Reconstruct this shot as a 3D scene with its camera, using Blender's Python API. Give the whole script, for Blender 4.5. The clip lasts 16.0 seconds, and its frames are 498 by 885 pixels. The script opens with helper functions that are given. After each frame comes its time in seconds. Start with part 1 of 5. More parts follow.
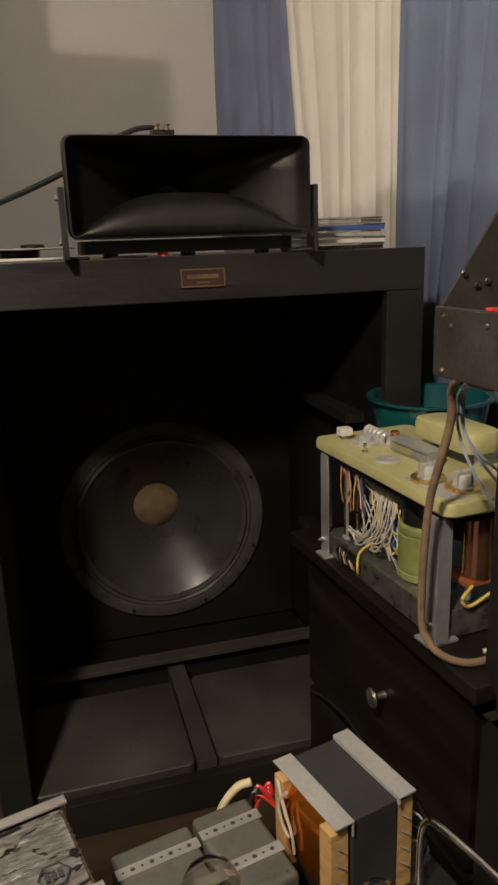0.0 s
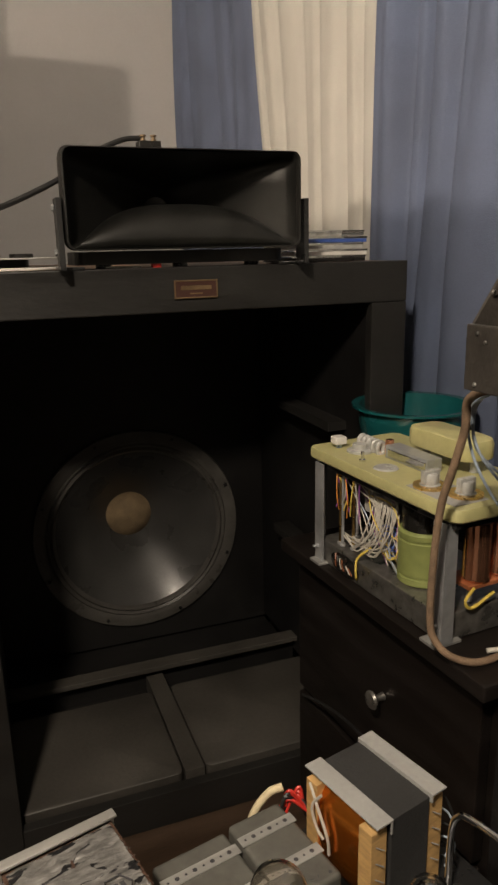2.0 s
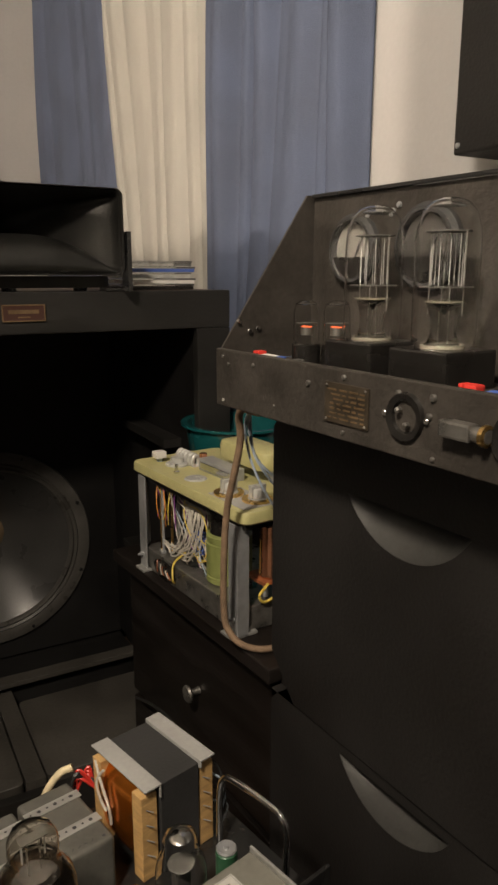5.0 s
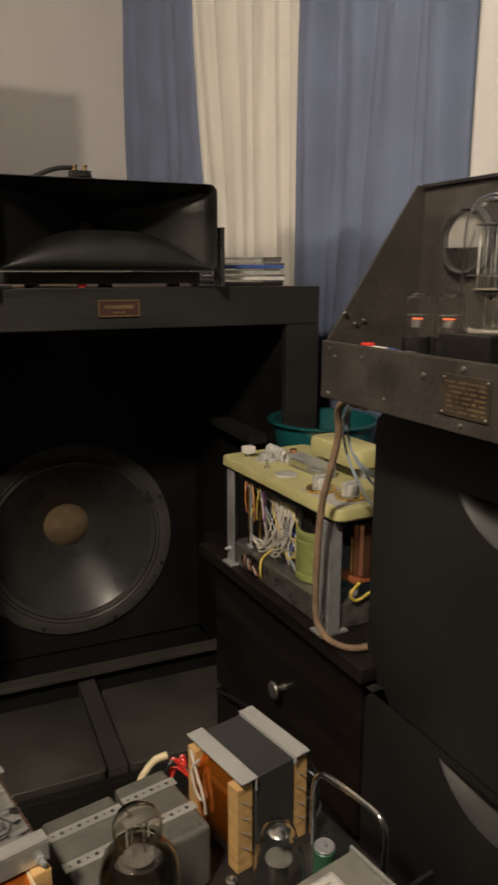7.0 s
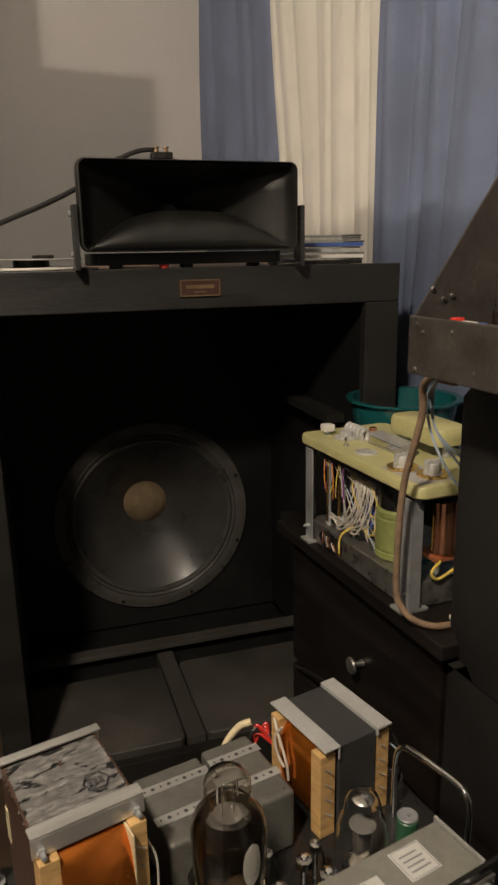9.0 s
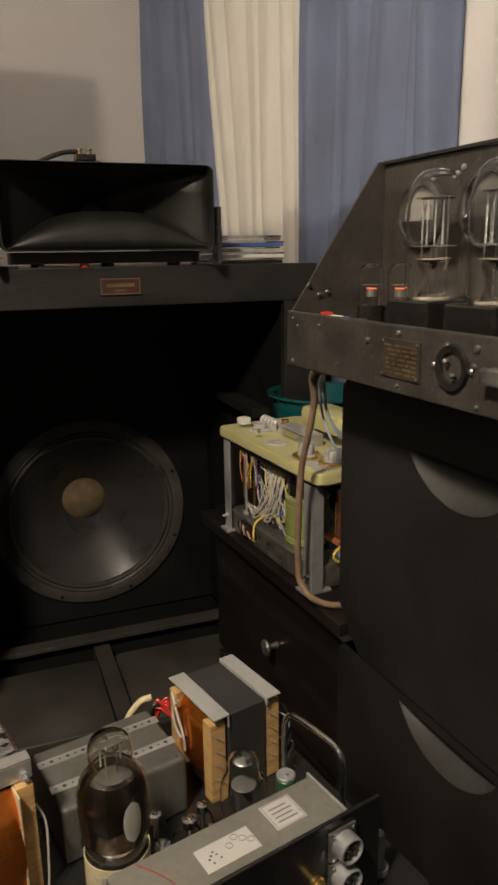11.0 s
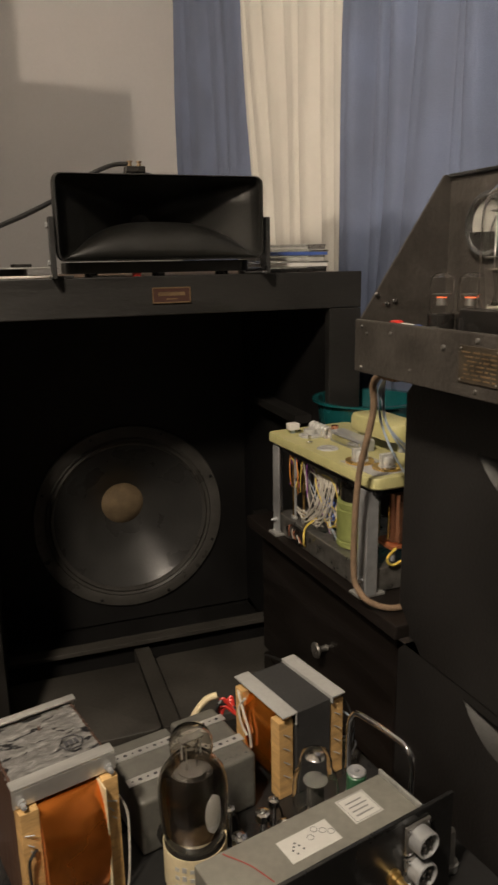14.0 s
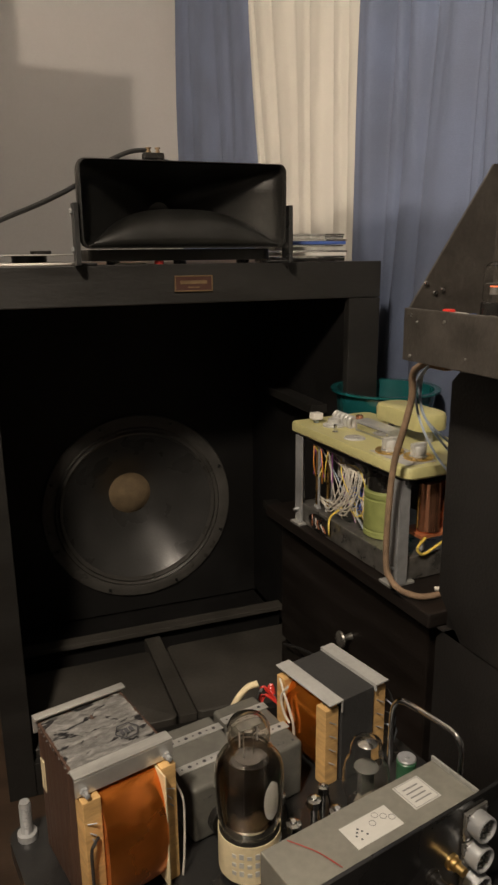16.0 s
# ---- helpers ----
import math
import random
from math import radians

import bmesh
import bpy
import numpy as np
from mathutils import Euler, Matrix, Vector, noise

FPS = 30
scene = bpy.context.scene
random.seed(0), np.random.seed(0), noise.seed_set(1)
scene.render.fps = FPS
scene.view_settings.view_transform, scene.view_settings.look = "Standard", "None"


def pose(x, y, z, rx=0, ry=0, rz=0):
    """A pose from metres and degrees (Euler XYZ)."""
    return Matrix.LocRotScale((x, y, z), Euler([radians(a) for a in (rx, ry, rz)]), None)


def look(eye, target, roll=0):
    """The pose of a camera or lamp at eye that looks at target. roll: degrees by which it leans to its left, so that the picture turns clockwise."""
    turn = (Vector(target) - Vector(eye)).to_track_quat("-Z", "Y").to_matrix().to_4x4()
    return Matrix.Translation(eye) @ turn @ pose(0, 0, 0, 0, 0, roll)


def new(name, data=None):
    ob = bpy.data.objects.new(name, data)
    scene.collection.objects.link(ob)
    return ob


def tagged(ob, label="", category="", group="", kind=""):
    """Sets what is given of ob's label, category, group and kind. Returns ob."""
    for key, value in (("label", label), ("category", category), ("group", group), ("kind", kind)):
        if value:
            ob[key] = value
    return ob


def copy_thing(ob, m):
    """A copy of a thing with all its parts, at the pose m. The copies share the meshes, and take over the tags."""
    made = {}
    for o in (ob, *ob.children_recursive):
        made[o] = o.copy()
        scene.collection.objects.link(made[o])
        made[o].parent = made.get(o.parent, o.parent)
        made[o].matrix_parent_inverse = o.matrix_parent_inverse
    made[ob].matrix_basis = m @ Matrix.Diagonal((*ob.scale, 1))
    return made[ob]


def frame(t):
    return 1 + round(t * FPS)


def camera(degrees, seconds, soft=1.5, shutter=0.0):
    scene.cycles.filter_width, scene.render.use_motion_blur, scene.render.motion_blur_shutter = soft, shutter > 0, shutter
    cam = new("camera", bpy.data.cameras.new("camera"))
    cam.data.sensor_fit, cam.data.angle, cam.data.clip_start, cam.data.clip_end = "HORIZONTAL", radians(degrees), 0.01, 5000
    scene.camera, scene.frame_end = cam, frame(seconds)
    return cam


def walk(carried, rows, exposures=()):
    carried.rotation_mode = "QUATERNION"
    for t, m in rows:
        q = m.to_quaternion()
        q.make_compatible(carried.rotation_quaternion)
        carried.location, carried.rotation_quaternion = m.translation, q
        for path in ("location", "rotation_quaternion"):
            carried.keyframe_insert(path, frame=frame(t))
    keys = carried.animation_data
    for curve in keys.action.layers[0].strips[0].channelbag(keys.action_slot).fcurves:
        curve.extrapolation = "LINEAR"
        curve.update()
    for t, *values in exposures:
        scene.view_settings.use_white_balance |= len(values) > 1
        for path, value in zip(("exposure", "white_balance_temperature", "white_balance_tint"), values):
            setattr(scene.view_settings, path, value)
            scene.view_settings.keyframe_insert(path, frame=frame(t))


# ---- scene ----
cam = camera(38.2, 16.0, soft=2.6, shutter=0.6)
PATH = [
    (0, (-0.206, -1.083, 0.991), (0.301, 0.779, 0.465), -2.0),
    (0.5, (-0.205, -1.091, 0.994), (0.326, 0.765, 0.473), -2.0),
    (1, (-0.227, -1.085, 0.999), (0.335, 0.763, 0.481), -2.0),
    (1.5, (-0.26, -1.076, 1.001), (0.346, 0.758, 0.483), -1.6),
    (2, (-0.284, -1.07, 1.003), (0.378, 0.745, 0.486), -1.3),
    (2.5, (-0.303, -1.074, 1.004), (0.405, 0.726, 0.494), -1.1),
    (3, (-0.307, -1.084, 1.01), (0.441, 0.701, 0.504), -0.8),
    (3.5, (-0.281, -1.118, 1.015), (0.515, 0.651, 0.528), -0.5),
    (4, (-0.25, -1.153, 1.009), (0.589, 0.601, 0.538), -0.4),
    (4.2, (-0.242, -1.166, 1.013), (0.624, 0.574, 0.541), -0.2),
    (5.2, (-0.218, -1.194, 1.009), (0.725, 0.512, 0.552), 0.1),
    (6.3, (-0.221, -1.195, 1.002), (0.656, 0.546, 0.555), 0.1),
    (6.5, (-0.228, -1.189, 1.001), (0.617, 0.566, 0.551), -0.0),
    (7, (-0.246, -1.176, 1.002), (0.519, 0.615, 0.546), -0.0),
    (7.5, (-0.258, -1.168, 1.003), (0.424, 0.653, 0.536), -0.2),
    (8, (-0.261, -1.161, 1.002), (0.354, 0.681, 0.525), -0.7),
    (8.2, (-0.265, -1.16, 1.002), (0.335, 0.686, 0.52), -0.9),
    (9.2, (-0.264, -1.19, 0.998), (0.318, 0.664, 0.487), -1.0),
    (10.3, (-0.235, -1.232, 0.994), (0.396, 0.593, 0.473), -0.9),
    (10.5, (-0.225, -1.238, 0.995), (0.42, 0.583, 0.477), -0.9),
    (11, (-0.21, -1.248, 0.996), (0.466, 0.566, 0.492), -0.9),
    (11.5, (-0.192, -1.265, 0.997), (0.519, 0.539, 0.507), -1.2),
    (12, (-0.18, -1.275, 0.995), (0.554, 0.522, 0.515), -1.3),
    (12.5, (-0.185, -1.271, 0.993), (0.55, 0.527, 0.516), -1.5),
    (13, (-0.214, -1.257, 0.995), (0.487, 0.555, 0.521), -1.5),
    (13.5, (-0.242, -1.253, 0.999), (0.425, 0.571, 0.52), -1.4),
    (14, (-0.266, -1.25, 1.0), (0.365, 0.585, 0.515), -1.1),
    (14.5, (-0.291, -1.245, 1.001), (0.32, 0.595, 0.511), -1.0),
    (15, (-0.312, -1.239, 1.002), (0.302, 0.597, 0.502), -0.9),
    (15.5, (-0.323, -1.23, 1.0), (0.316, 0.596, 0.493), -0.7),
    (16, (-0.326, -1.227, 0.998), (0.342, 0.588, 0.488), -0.6),
]
walk(cam, [(t, look(eye, target, roll)) for t, eye, target, roll in PATH], exposures=((0, 0.38), (3, 0.46), (6.5, 0.38), (12, 0.42), (16, 0.54)))

# ---- light ----
world = bpy.data.worlds.new("room_world")
scene.world = world
world.use_nodes = True
world.node_tree.nodes["Background"].inputs[0].default_value = (0.55, 0.6, 0.7, 1)
world.node_tree.nodes["Background"].inputs[1].default_value = 0.02


def lamp(name, kind, at, aim, energy, colour, size):
    data = bpy.data.lights.new(name, kind)
    data.energy, data.color = energy, colour
    if kind == "AREA":
        data.shape, data.size = "DISK", size
    else:
        data.shadow_soft_size = size
    ob = new(name, data)
    ob.matrix_world = look(at, aim)
    return ob


lamp("ceiling_lamp_light", "AREA", (-0.70, -1.3, 1.88), (-0.1, -0.5, 0.5), 23, (1.0, 0.85, 0.68), 0.16)
# Added unseen side lamp: a second source is implied, its position made up.
lamp("unseen_side_light", "POINT", (-4.5, -1.5, 1.854), (0, 0, 1), 400, (1.0, 0.83, 0.65), 0.08)


# ---- materials ----
def mat(name, colour, rough=0.5, metal=0.0, var=0.25, scale=8.0, bump=0.05, bscale=80.0, colour2=None, coat=0.0, stretch=(1, 1, 1), piece=0.0):
    """Principled surface with two scales of variation in colour and roughness, and fine relief."""
    m = bpy.data.materials.new(name)
    m.use_nodes = True
    nt = m.node_tree
    N, L = nt.nodes, nt.links
    b = N["Principled BSDF"]
    tc = N.new("ShaderNodeTexCoord")
    mp = N.new("ShaderNodeMapping")
    mp.inputs["Scale"].default_value = stretch
    L.new(tc.outputs["Object"], mp.inputs["Vector"])
    n1, n2 = N.new("ShaderNodeTexNoise"), N.new("ShaderNodeTexNoise")
    n1.inputs["Scale"].default_value, n1.inputs["Detail"].default_value = scale, 5
    n2.inputs["Scale"].default_value, n2.inputs["Detail"].default_value = bscale, 3
    L.new(mp.outputs[0], n1.inputs["Vector"])
    L.new(mp.outputs[0], n2.inputs["Vector"])
    mixn = N.new("ShaderNodeMath")
    mixn.operation = "MULTIPLY_ADD"
    L.new(n2.outputs["Fac"], mixn.inputs[0])
    mixn.inputs[1].default_value = 0.45
    L.new(n1.outputs["Fac"], mixn.inputs[2])
    ramp = N.new("ShaderNodeValToRGB")
    c1 = Vector(colour)
    c2 = Vector(colour2) if colour2 else c1 * (1 - var)
    ramp.color_ramp.elements[0].position, ramp.color_ramp.elements[1].position = 0.52, 0.92
    ramp.color_ramp.elements[0].color = (*c2, 1)
    ramp.color_ramp.elements[1].color = (*(c1 * (1 + var * 0.4)), 1)
    L.new(mixn.outputs[0], ramp.inputs["Fac"])
    L.new(ramp.outputs["Color"], b.inputs["Base Color"])
    rr = N.new("ShaderNodeMapRange")
    rr.inputs["From Min"].default_value, rr.inputs["From Max"].default_value = 0.35, 0.7
    rr.inputs["To Min"].default_value, rr.inputs["To Max"].default_value = max(0.03, rough - 0.1), min(1, rough + 0.12)
    L.new(n1.outputs["Fac"], rr.inputs["Value"])
    L.new(rr.outputs[0], b.inputs["Roughness"])
    b.inputs["Metallic"].default_value = metal
    b.inputs["Coat Weight"].default_value = coat
    if bump:
        bp = N.new("ShaderNodeBump")
        bp.inputs["Strength"].default_value, bp.inputs["Distance"].default_value = bump * 4, 0.002
        L.new(n2.outputs["Fac"], bp.inputs["Height"])
        L.new(bp.outputs[0], b.inputs["Normal"])
    if piece:
        oi, hs = N.new("ShaderNodeObjectInfo"), N.new("ShaderNodeHueSaturation")
        mr = N.new("ShaderNodeMapRange")
        mr.inputs["To Min"].default_value, mr.inputs["To Max"].default_value = 1 - piece, 1 + piece
        L.new(oi.outputs["Random"], mr.inputs["Value"])
        L.new(mr.outputs[0], hs.inputs["Value"])
        L.new(ramp.outputs["Color"], hs.inputs["Color"])
        L.new(hs.outputs[0], b.inputs["Base Color"])
    return m


def glass(name, colour=(1, 1, 1), rough=0.0, ior=1.45):
    m = bpy.data.materials.new(name)
    m.use_nodes = True
    b = m.node_tree.nodes["Principled BSDF"]
    b.inputs["Base Color"].default_value = (*colour, 1)
    b.inputs["Roughness"].default_value = rough
    b.inputs["Transmission Weight"].default_value = 1
    b.inputs["IOR"].default_value = ior
    return m


def foil_material():
    """Crumpled silver foil with torn black blotches."""
    m = mat("crumpled_foil", (0.27, 0.265, 0.255), 0.42, 0.5, 0.45, 60, 0.22, 110, stretch=(1.0, 2.6, 1.0))
    N, L = m.node_tree.nodes, m.node_tree.links
    b = N["Principled BSDF"]
    src = b.inputs["Base Color"].links[0].from_socket
    tc, mp = N.new("ShaderNodeTexCoord"), N.new("ShaderNodeMapping")
    mp.inputs["Scale"].default_value = (1.0, 2.2, 1)
    mp.inputs["Location"].default_value = (0.31, 0.12, 0)
    L.new(tc.outputs["Object"], mp.inputs[0])
    n = N.new("ShaderNodeTexNoise")
    n.inputs["Scale"].default_value, n.inputs["Detail"].default_value, n.inputs["Distortion"].default_value = 34, 6, 1.2
    L.new(mp.outputs[0], n.inputs["Vector"])
    r = N.new("ShaderNodeValToRGB")
    r.color_ramp.elements[0].position, r.color_ramp.elements[1].position = 0.575, 0.60
    L.new(n.outputs["Fac"], r.inputs["Fac"])
    mx = N.new("ShaderNodeMix")
    mx.data_type = "RGBA"
    L.new(r.outputs["Color"], mx.inputs["Factor"])
    L.new(src, mx.inputs[6])
    mx.inputs[7].default_value = (0.02, 0.02, 0.022, 1)
    L.new(mx.outputs[2], b.inputs["Base Color"])
    return m


def copper_winding(name, axis, colour=(0.74, 0.22, 0.035)):
    """Enamelled copper wire, wound in fine parallel turns."""
    m = mat(name, colour, 0.27, 0.92, 0.14, 14, 0.0, coat=0.25)
    N, L = m.node_tree.nodes, m.node_tree.links
    b = N["Principled BSDF"]
    tc, w, bp = N.new("ShaderNodeTexCoord"), N.new("ShaderNodeTexWave"), N.new("ShaderNodeBump")
    w.bands_direction = axis
    w.inputs["Scale"].default_value, w.inputs["Distortion"].default_value = 260, 0.4
    L.new(tc.outputs["Object"], w.inputs["Vector"])
    bp.inputs["Strength"].default_value, bp.inputs["Distance"].default_value = 0.05, 0.0003
    L.new(w.outputs["Fac"], bp.inputs["Height"])
    L.new(bp.outputs[0], b.inputs["Normal"])
    return m


M = {}
M["wall"] = mat("wall_paint", (0.445, 0.44, 0.432), 0.85, 0, 0.06, 3, 0.04, 120)
M["ceiling"] = mat("ceiling_paint", (0.75, 0.72, 0.68), 0.9, 0, 0.05, 3, 0.03, 120)
M["floor"] = mat("floor_wood", (0.055, 0.033, 0.02), 0.5, 0, 0.4, 3, 0.05, 40, stretch=(1, 8, 1))
M["blue"] = mat("blue_curtain_cloth", (0.092, 0.115, 0.182), 0.9, 0, 0.22, 6, 0.1, 500)
M["white"] = mat("cream_sheer_cloth", (0.405, 0.398, 0.368), 0.9, 0, 0.1, 6, 0.08, 500)
M["cab"] = mat("black_painted_wood", (0.015, 0.0142, 0.013), 0.48, 0, 0.3, 5, 0.05, 60, stretch=(1, 1, 3))
# Darker copy of the cabinet black, with the recess's shade in its colour.
M["cab_shaded"] = mat("black_shaded_inside", (0.0055, 0.005, 0.0048), 0.6, 0, 0.35, 5, 0.05, 60)
# Lighter copy of the cabinet black; light on the recess floor is in its colour.
M["cab_lit"] = mat("black_board_lit_tone", (0.058, 0.053, 0.046), 0.6, 0, 0.3, 9, 0.08, 140)
M["cabtop"] = mat("worn_brown_wood_top", (0.13, 0.075, 0.045), 0.55, 0, 0.5, 6, 0.08, 50, stretch=(1, 6, 1))
M["blackmetal"] = mat("black_lacquered_metal", (0.016, 0.016, 0.016), 0.32, 0.0, 0.3, 14, 0.02, 200, coat=0.3)
M["horn"] = mat("black_horn_enamel", (0.012, 0.012, 0.011), 0.40, 0, 0.4, 10, 0.02, 90)
M["cone"] = mat("dark_paper_cone", (0.046, 0.045, 0.043), 0.34, 0, 0.25, 9, 0.03, 160)
M["rubber"] = mat("dark_rubber", (0.075, 0.071, 0.065), 0.36, 0, 0.3, 14, 0.03, 160)
M["cap"] = mat("brown_felt_cap", (0.19, 0.135, 0.075), 0.95, 0, 0.35, 30, 0.15, 300)
M["gold"] = mat("gilt_plate", (0.17, 0.115, 0.06), 0.5, 0.4, 0.3, 40, 0.02)
M["redplate"] = mat("dark_red_enamel", (0.05, 0.018, 0.012), 0.5, 0, 0.2, 40, 0.02)
M["dresser"] = mat("dark_stained_dresser", (0.009, 0.0065, 0.0052), 0.46, 0, 0.4, 5, 0.05, 60, stretch=(1, 1, 5))
M["steel"] = mat("zinc_plated_steel", (0.44, 0.45, 0.46), 0.38, 0.55, 0.25, 18, 0.03, 90)
M["grey_sheet"] = mat("grey_painted_sheet", (0.225, 0.22, 0.19), 0.5, 0.3, 0.2, 12, 0.03, 150)
M["alu"] = mat("brushed_aluminium", (0.60, 0.60, 0.58), 0.38, 0.7, 0.15, 12, 0.03, 90, stretch=(1, 14, 1))
M["canpaint"] = mat("dull_grey_can_paint", (0.135, 0.133, 0.118), 0.5, 0.25, 0.3, 14, 0.05, 120)
M["greypaint"] = mat("matt_grey_plate", (0.36, 0.36, 0.35), 0.7, 0.1, 0.15, 16, 0.05, 200)
M["oldsteel"] = mat("tarnished_steel", (0.30, 0.29, 0.27), 0.35, 0.8, 0.4, 60, 0.02)
M["chrome"] = mat("chrome", (0.75, 0.75, 0.76), 0.14, 1.0, 0.1, 20, 0)
M["brass"] = mat("gold_plated_brass", (0.80, 0.55, 0.22), 0.28, 1.0, 0.2, 30, 0.01)
M["copper"] = mat("copper_can", (0.88, 0.42, 0.25), 0.20, 0.95, 0.2, 20, 0.02)
M["wind_x"] = copper_winding("orange_copper_winding", "Z")
M["wind_y"] = copper_winding("amber_copper_winding", "Z", (0.80, 0.25, 0.03))
M["ply"] = mat("yellow_fibre_board", (0.56, 0.35, 0.14), 0.6, 0, 0.3, 25, 0.06, 90, stretch=(1, 1, 4))
M["core"] = mat("laminated_brown_core", (0.085, 0.045, 0.03), 0.5, 0.2, 0.4, 10, 0.15, 40, stretch=(0.2, 12, 0.2))
M["coreblack"] = mat("black_wrapped_core", (0.030, 0.030, 0.030), 0.75, 0, 0.2, 12, 0.05, 300)
M["foil"] = foil_material()
M["cream"] = mat("aged_cream_panel", (0.46, 0.435, 0.205), 0.42, 0, 0.15, 14, 0.02, 120)
M["greyplastic"] = mat("clear_grey_plastic", (0.42, 0.42, 0.40), 0.3, 0, 0.2, 30, 0.01)
M["whiteplastic"] = mat("white_plastic", (0.72, 0.70, 0.66), 0.4, 0, 0.1, 30, 0.01)
M["bakelite"] = mat("black_bakelite", (0.014, 0.013, 0.012), 0.28, 0, 0.3, 20, 0.01)
M["paper"] = mat("white_paper_label", (0.46, 0.455, 0.43), 0.8, 0, 0.08, 20, 0.02, 200)
M["oldpaper"] = mat("yellowed_paper_band", (0.62, 0.53, 0.34), 0.75, 0, 0.2, 26, 0.03, 200)
M["ink"] = mat("dark_ink", (0.05, 0.05, 0.055), 0.7, 0, 0.2, 20, 0)
M["greyink"] = mat("grey_ink", (0.20, 0.20, 0.195), 0.7, 0, 0.2, 20, 0)
M["red_thin"] = mat("dark_red_insulation", (0.30, 0.03, 0.02), 0.45, 0, 0.2, 20, 0)
M["red"] = mat("red_plastic", (0.60, 0.04, 0.03), 0.4, 0, 0.2, 20, 0)
M["green"] = mat("green_sleeve", (0.03, 0.10, 0.05), 0.45, 0, 0.2, 20, 0.02)
M["olive"] = mat("olive_can_paint", (0.22, 0.25, 0.08), 0.5, 0, 0.2, 20, 0.02)
M["bluep"] = mat("blue_plastic", (0.06, 0.12, 0.42), 0.4, 0, 0.2, 20, 0)
M["cloth_cable"] = mat("brown_cloth_cable", (0.24, 0.16, 0.10), 0.85, 0, 0.3, 60, 0.15, 500)
M["black_cable"] = mat("black_cable", (0.02, 0.02, 0.02), 0.45, 0, 0.2, 30, 0.02)
M["wire_white"] = mat("white_wire", (0.52, 0.49, 0.43), 0.5, 0, 0.15, 40, 0)
M["wire_blue"] = mat("grey_blue_wire", (0.36, 0.43, 0.52), 0.4, 0, 0.15, 40, 0)
M["wire_yellow"] = mat("yellow_wire", (0.68, 0.52, 0.10), 0.5, 0, 0.15, 40, 0)
M["wire_purple"] = mat("purple_wire", (0.25, 0.07, 0.28), 0.5, 0, 0.15, 40, 0)
M["wire_orange"] = mat("orange_wire", (0.65, 0.25, 0.04), 0.5, 0, 0.15, 40, 0)
M["glass"] = glass("clear_tube_glass", (0.985, 0.985, 0.98), 0.0, 1.22)
M["smoke"] = glass("smoked_tube_glass", (0.86, 0.83, 0.78), 0.0, 1.40)
M["darkgetter"] = glass("dark_brown_coating", (0.20, 0.155, 0.115), 0.04, 1.2)
M["teal"] = mat("teal_plastic", (0.008, 0.085, 0.09), 0.2, 0, 0.15, 12, 0.01, coat=0.4)
M["clearplastic"] = glass("clear_case_plastic", (0.85, 0.88, 0.9), 0.05, 1.4)
M["plate"] = mat("grey_anode_metal", (0.09, 0.085, 0.08), 0.5, 0.5, 0.3, 30, 0.02)
M["getter"] = mat("silver_getter", (0.6, 0.6, 0.58), 0.18, 1.0, 0.2, 20, 0)
M["stem"] = mat("beige_glass_stem", (0.17, 0.155, 0.125), 0.2, 0, 0.2, 60, 0)
M["wornplate"] = mat("worn_dark_plate", (0.055, 0.043, 0.03), 0.45, 0.3, 0.5, 60, 0.04)
M["mica"] = mat("grey_mica", (0.07, 0.068, 0.062), 0.4, 0, 0.1, 20, 0)
M["dial"] = mat("ivory_dial", (0.17, 0.165, 0.148), 0.6, 0, 0.08, 20, 0)
M["pcb"] = mat("brown_circuit_board", (0.35, 0.12, 0.05), 0.5, 0, 0.3, 40, 0.02)
M["benchwood"] = mat("yellow_brown_wood", (0.34, 0.19, 0.08), 0.5, 0, 0.4, 7, 0.06, 60, stretch=(1, 7, 1))
M["tower"] = mat("black_textured_vinyl", (0.008, 0.0072, 0.0066), 0.62, 0, 0.3, 6, 0.08, 260)
M["greycone"] = mat("grey_speaker_cone", (0.034, 0.034, 0.032), 0.55, 0, 0.25, 14, 0.05, 200)
M["chassis_brown"] = mat("brown_black_hammered_panel", (0.055, 0.049, 0.043), 0.40, 0.2, 0.35, 25, 0.10, 180)

glow = bpy.data.materials.new("heater_glow")
glow.use_nodes = True
glow.node_tree.nodes["Principled BSDF"].inputs["Base Color"].default_value = (0.8, 0.2, 0.08, 1)
glow.node_tree.nodes["Principled BSDF"].inputs["Emission Color"].default_value = (1.0, 0.16, 0.05, 1)
glow.node_tree.nodes["Principled BSDF"].inputs["Emission Strength"].default_value = 1.2
M["glow"] = glow

# ---- mesh helpers ----
PLACE = {"scale": 1.0, "turn": 0.0, "shift": (0.0, 0.0, 0.0)}


def place(scale=1.0, turn=0.0, shift=(0.0, 0.0, 0.0)):
    """Sets the size, turn about z and shift for the things that follow."""
    PLACE.update(scale=scale, turn=turn, shift=shift)


def placing():
    return Matrix.Translation(PLACE["shift"]) @ pose(0, 0, 0, 0, 0, PLACE["turn"]) @ Matrix.Scale(PLACE["scale"], 4)


def thing(name, at, label, category, group="", kind="", turn=0.0):
    """An Empty at the base of a thing. Its parts are given in the thing's own turned frame, with the base as origin."""
    ob = new(name)
    ob.empty_display_size = 0.03
    ob.matrix_world = pose(*(placing() @ Vector(at)), 0, 0, turn + PLACE["turn"])
    return tagged(ob, label, category, group, kind)


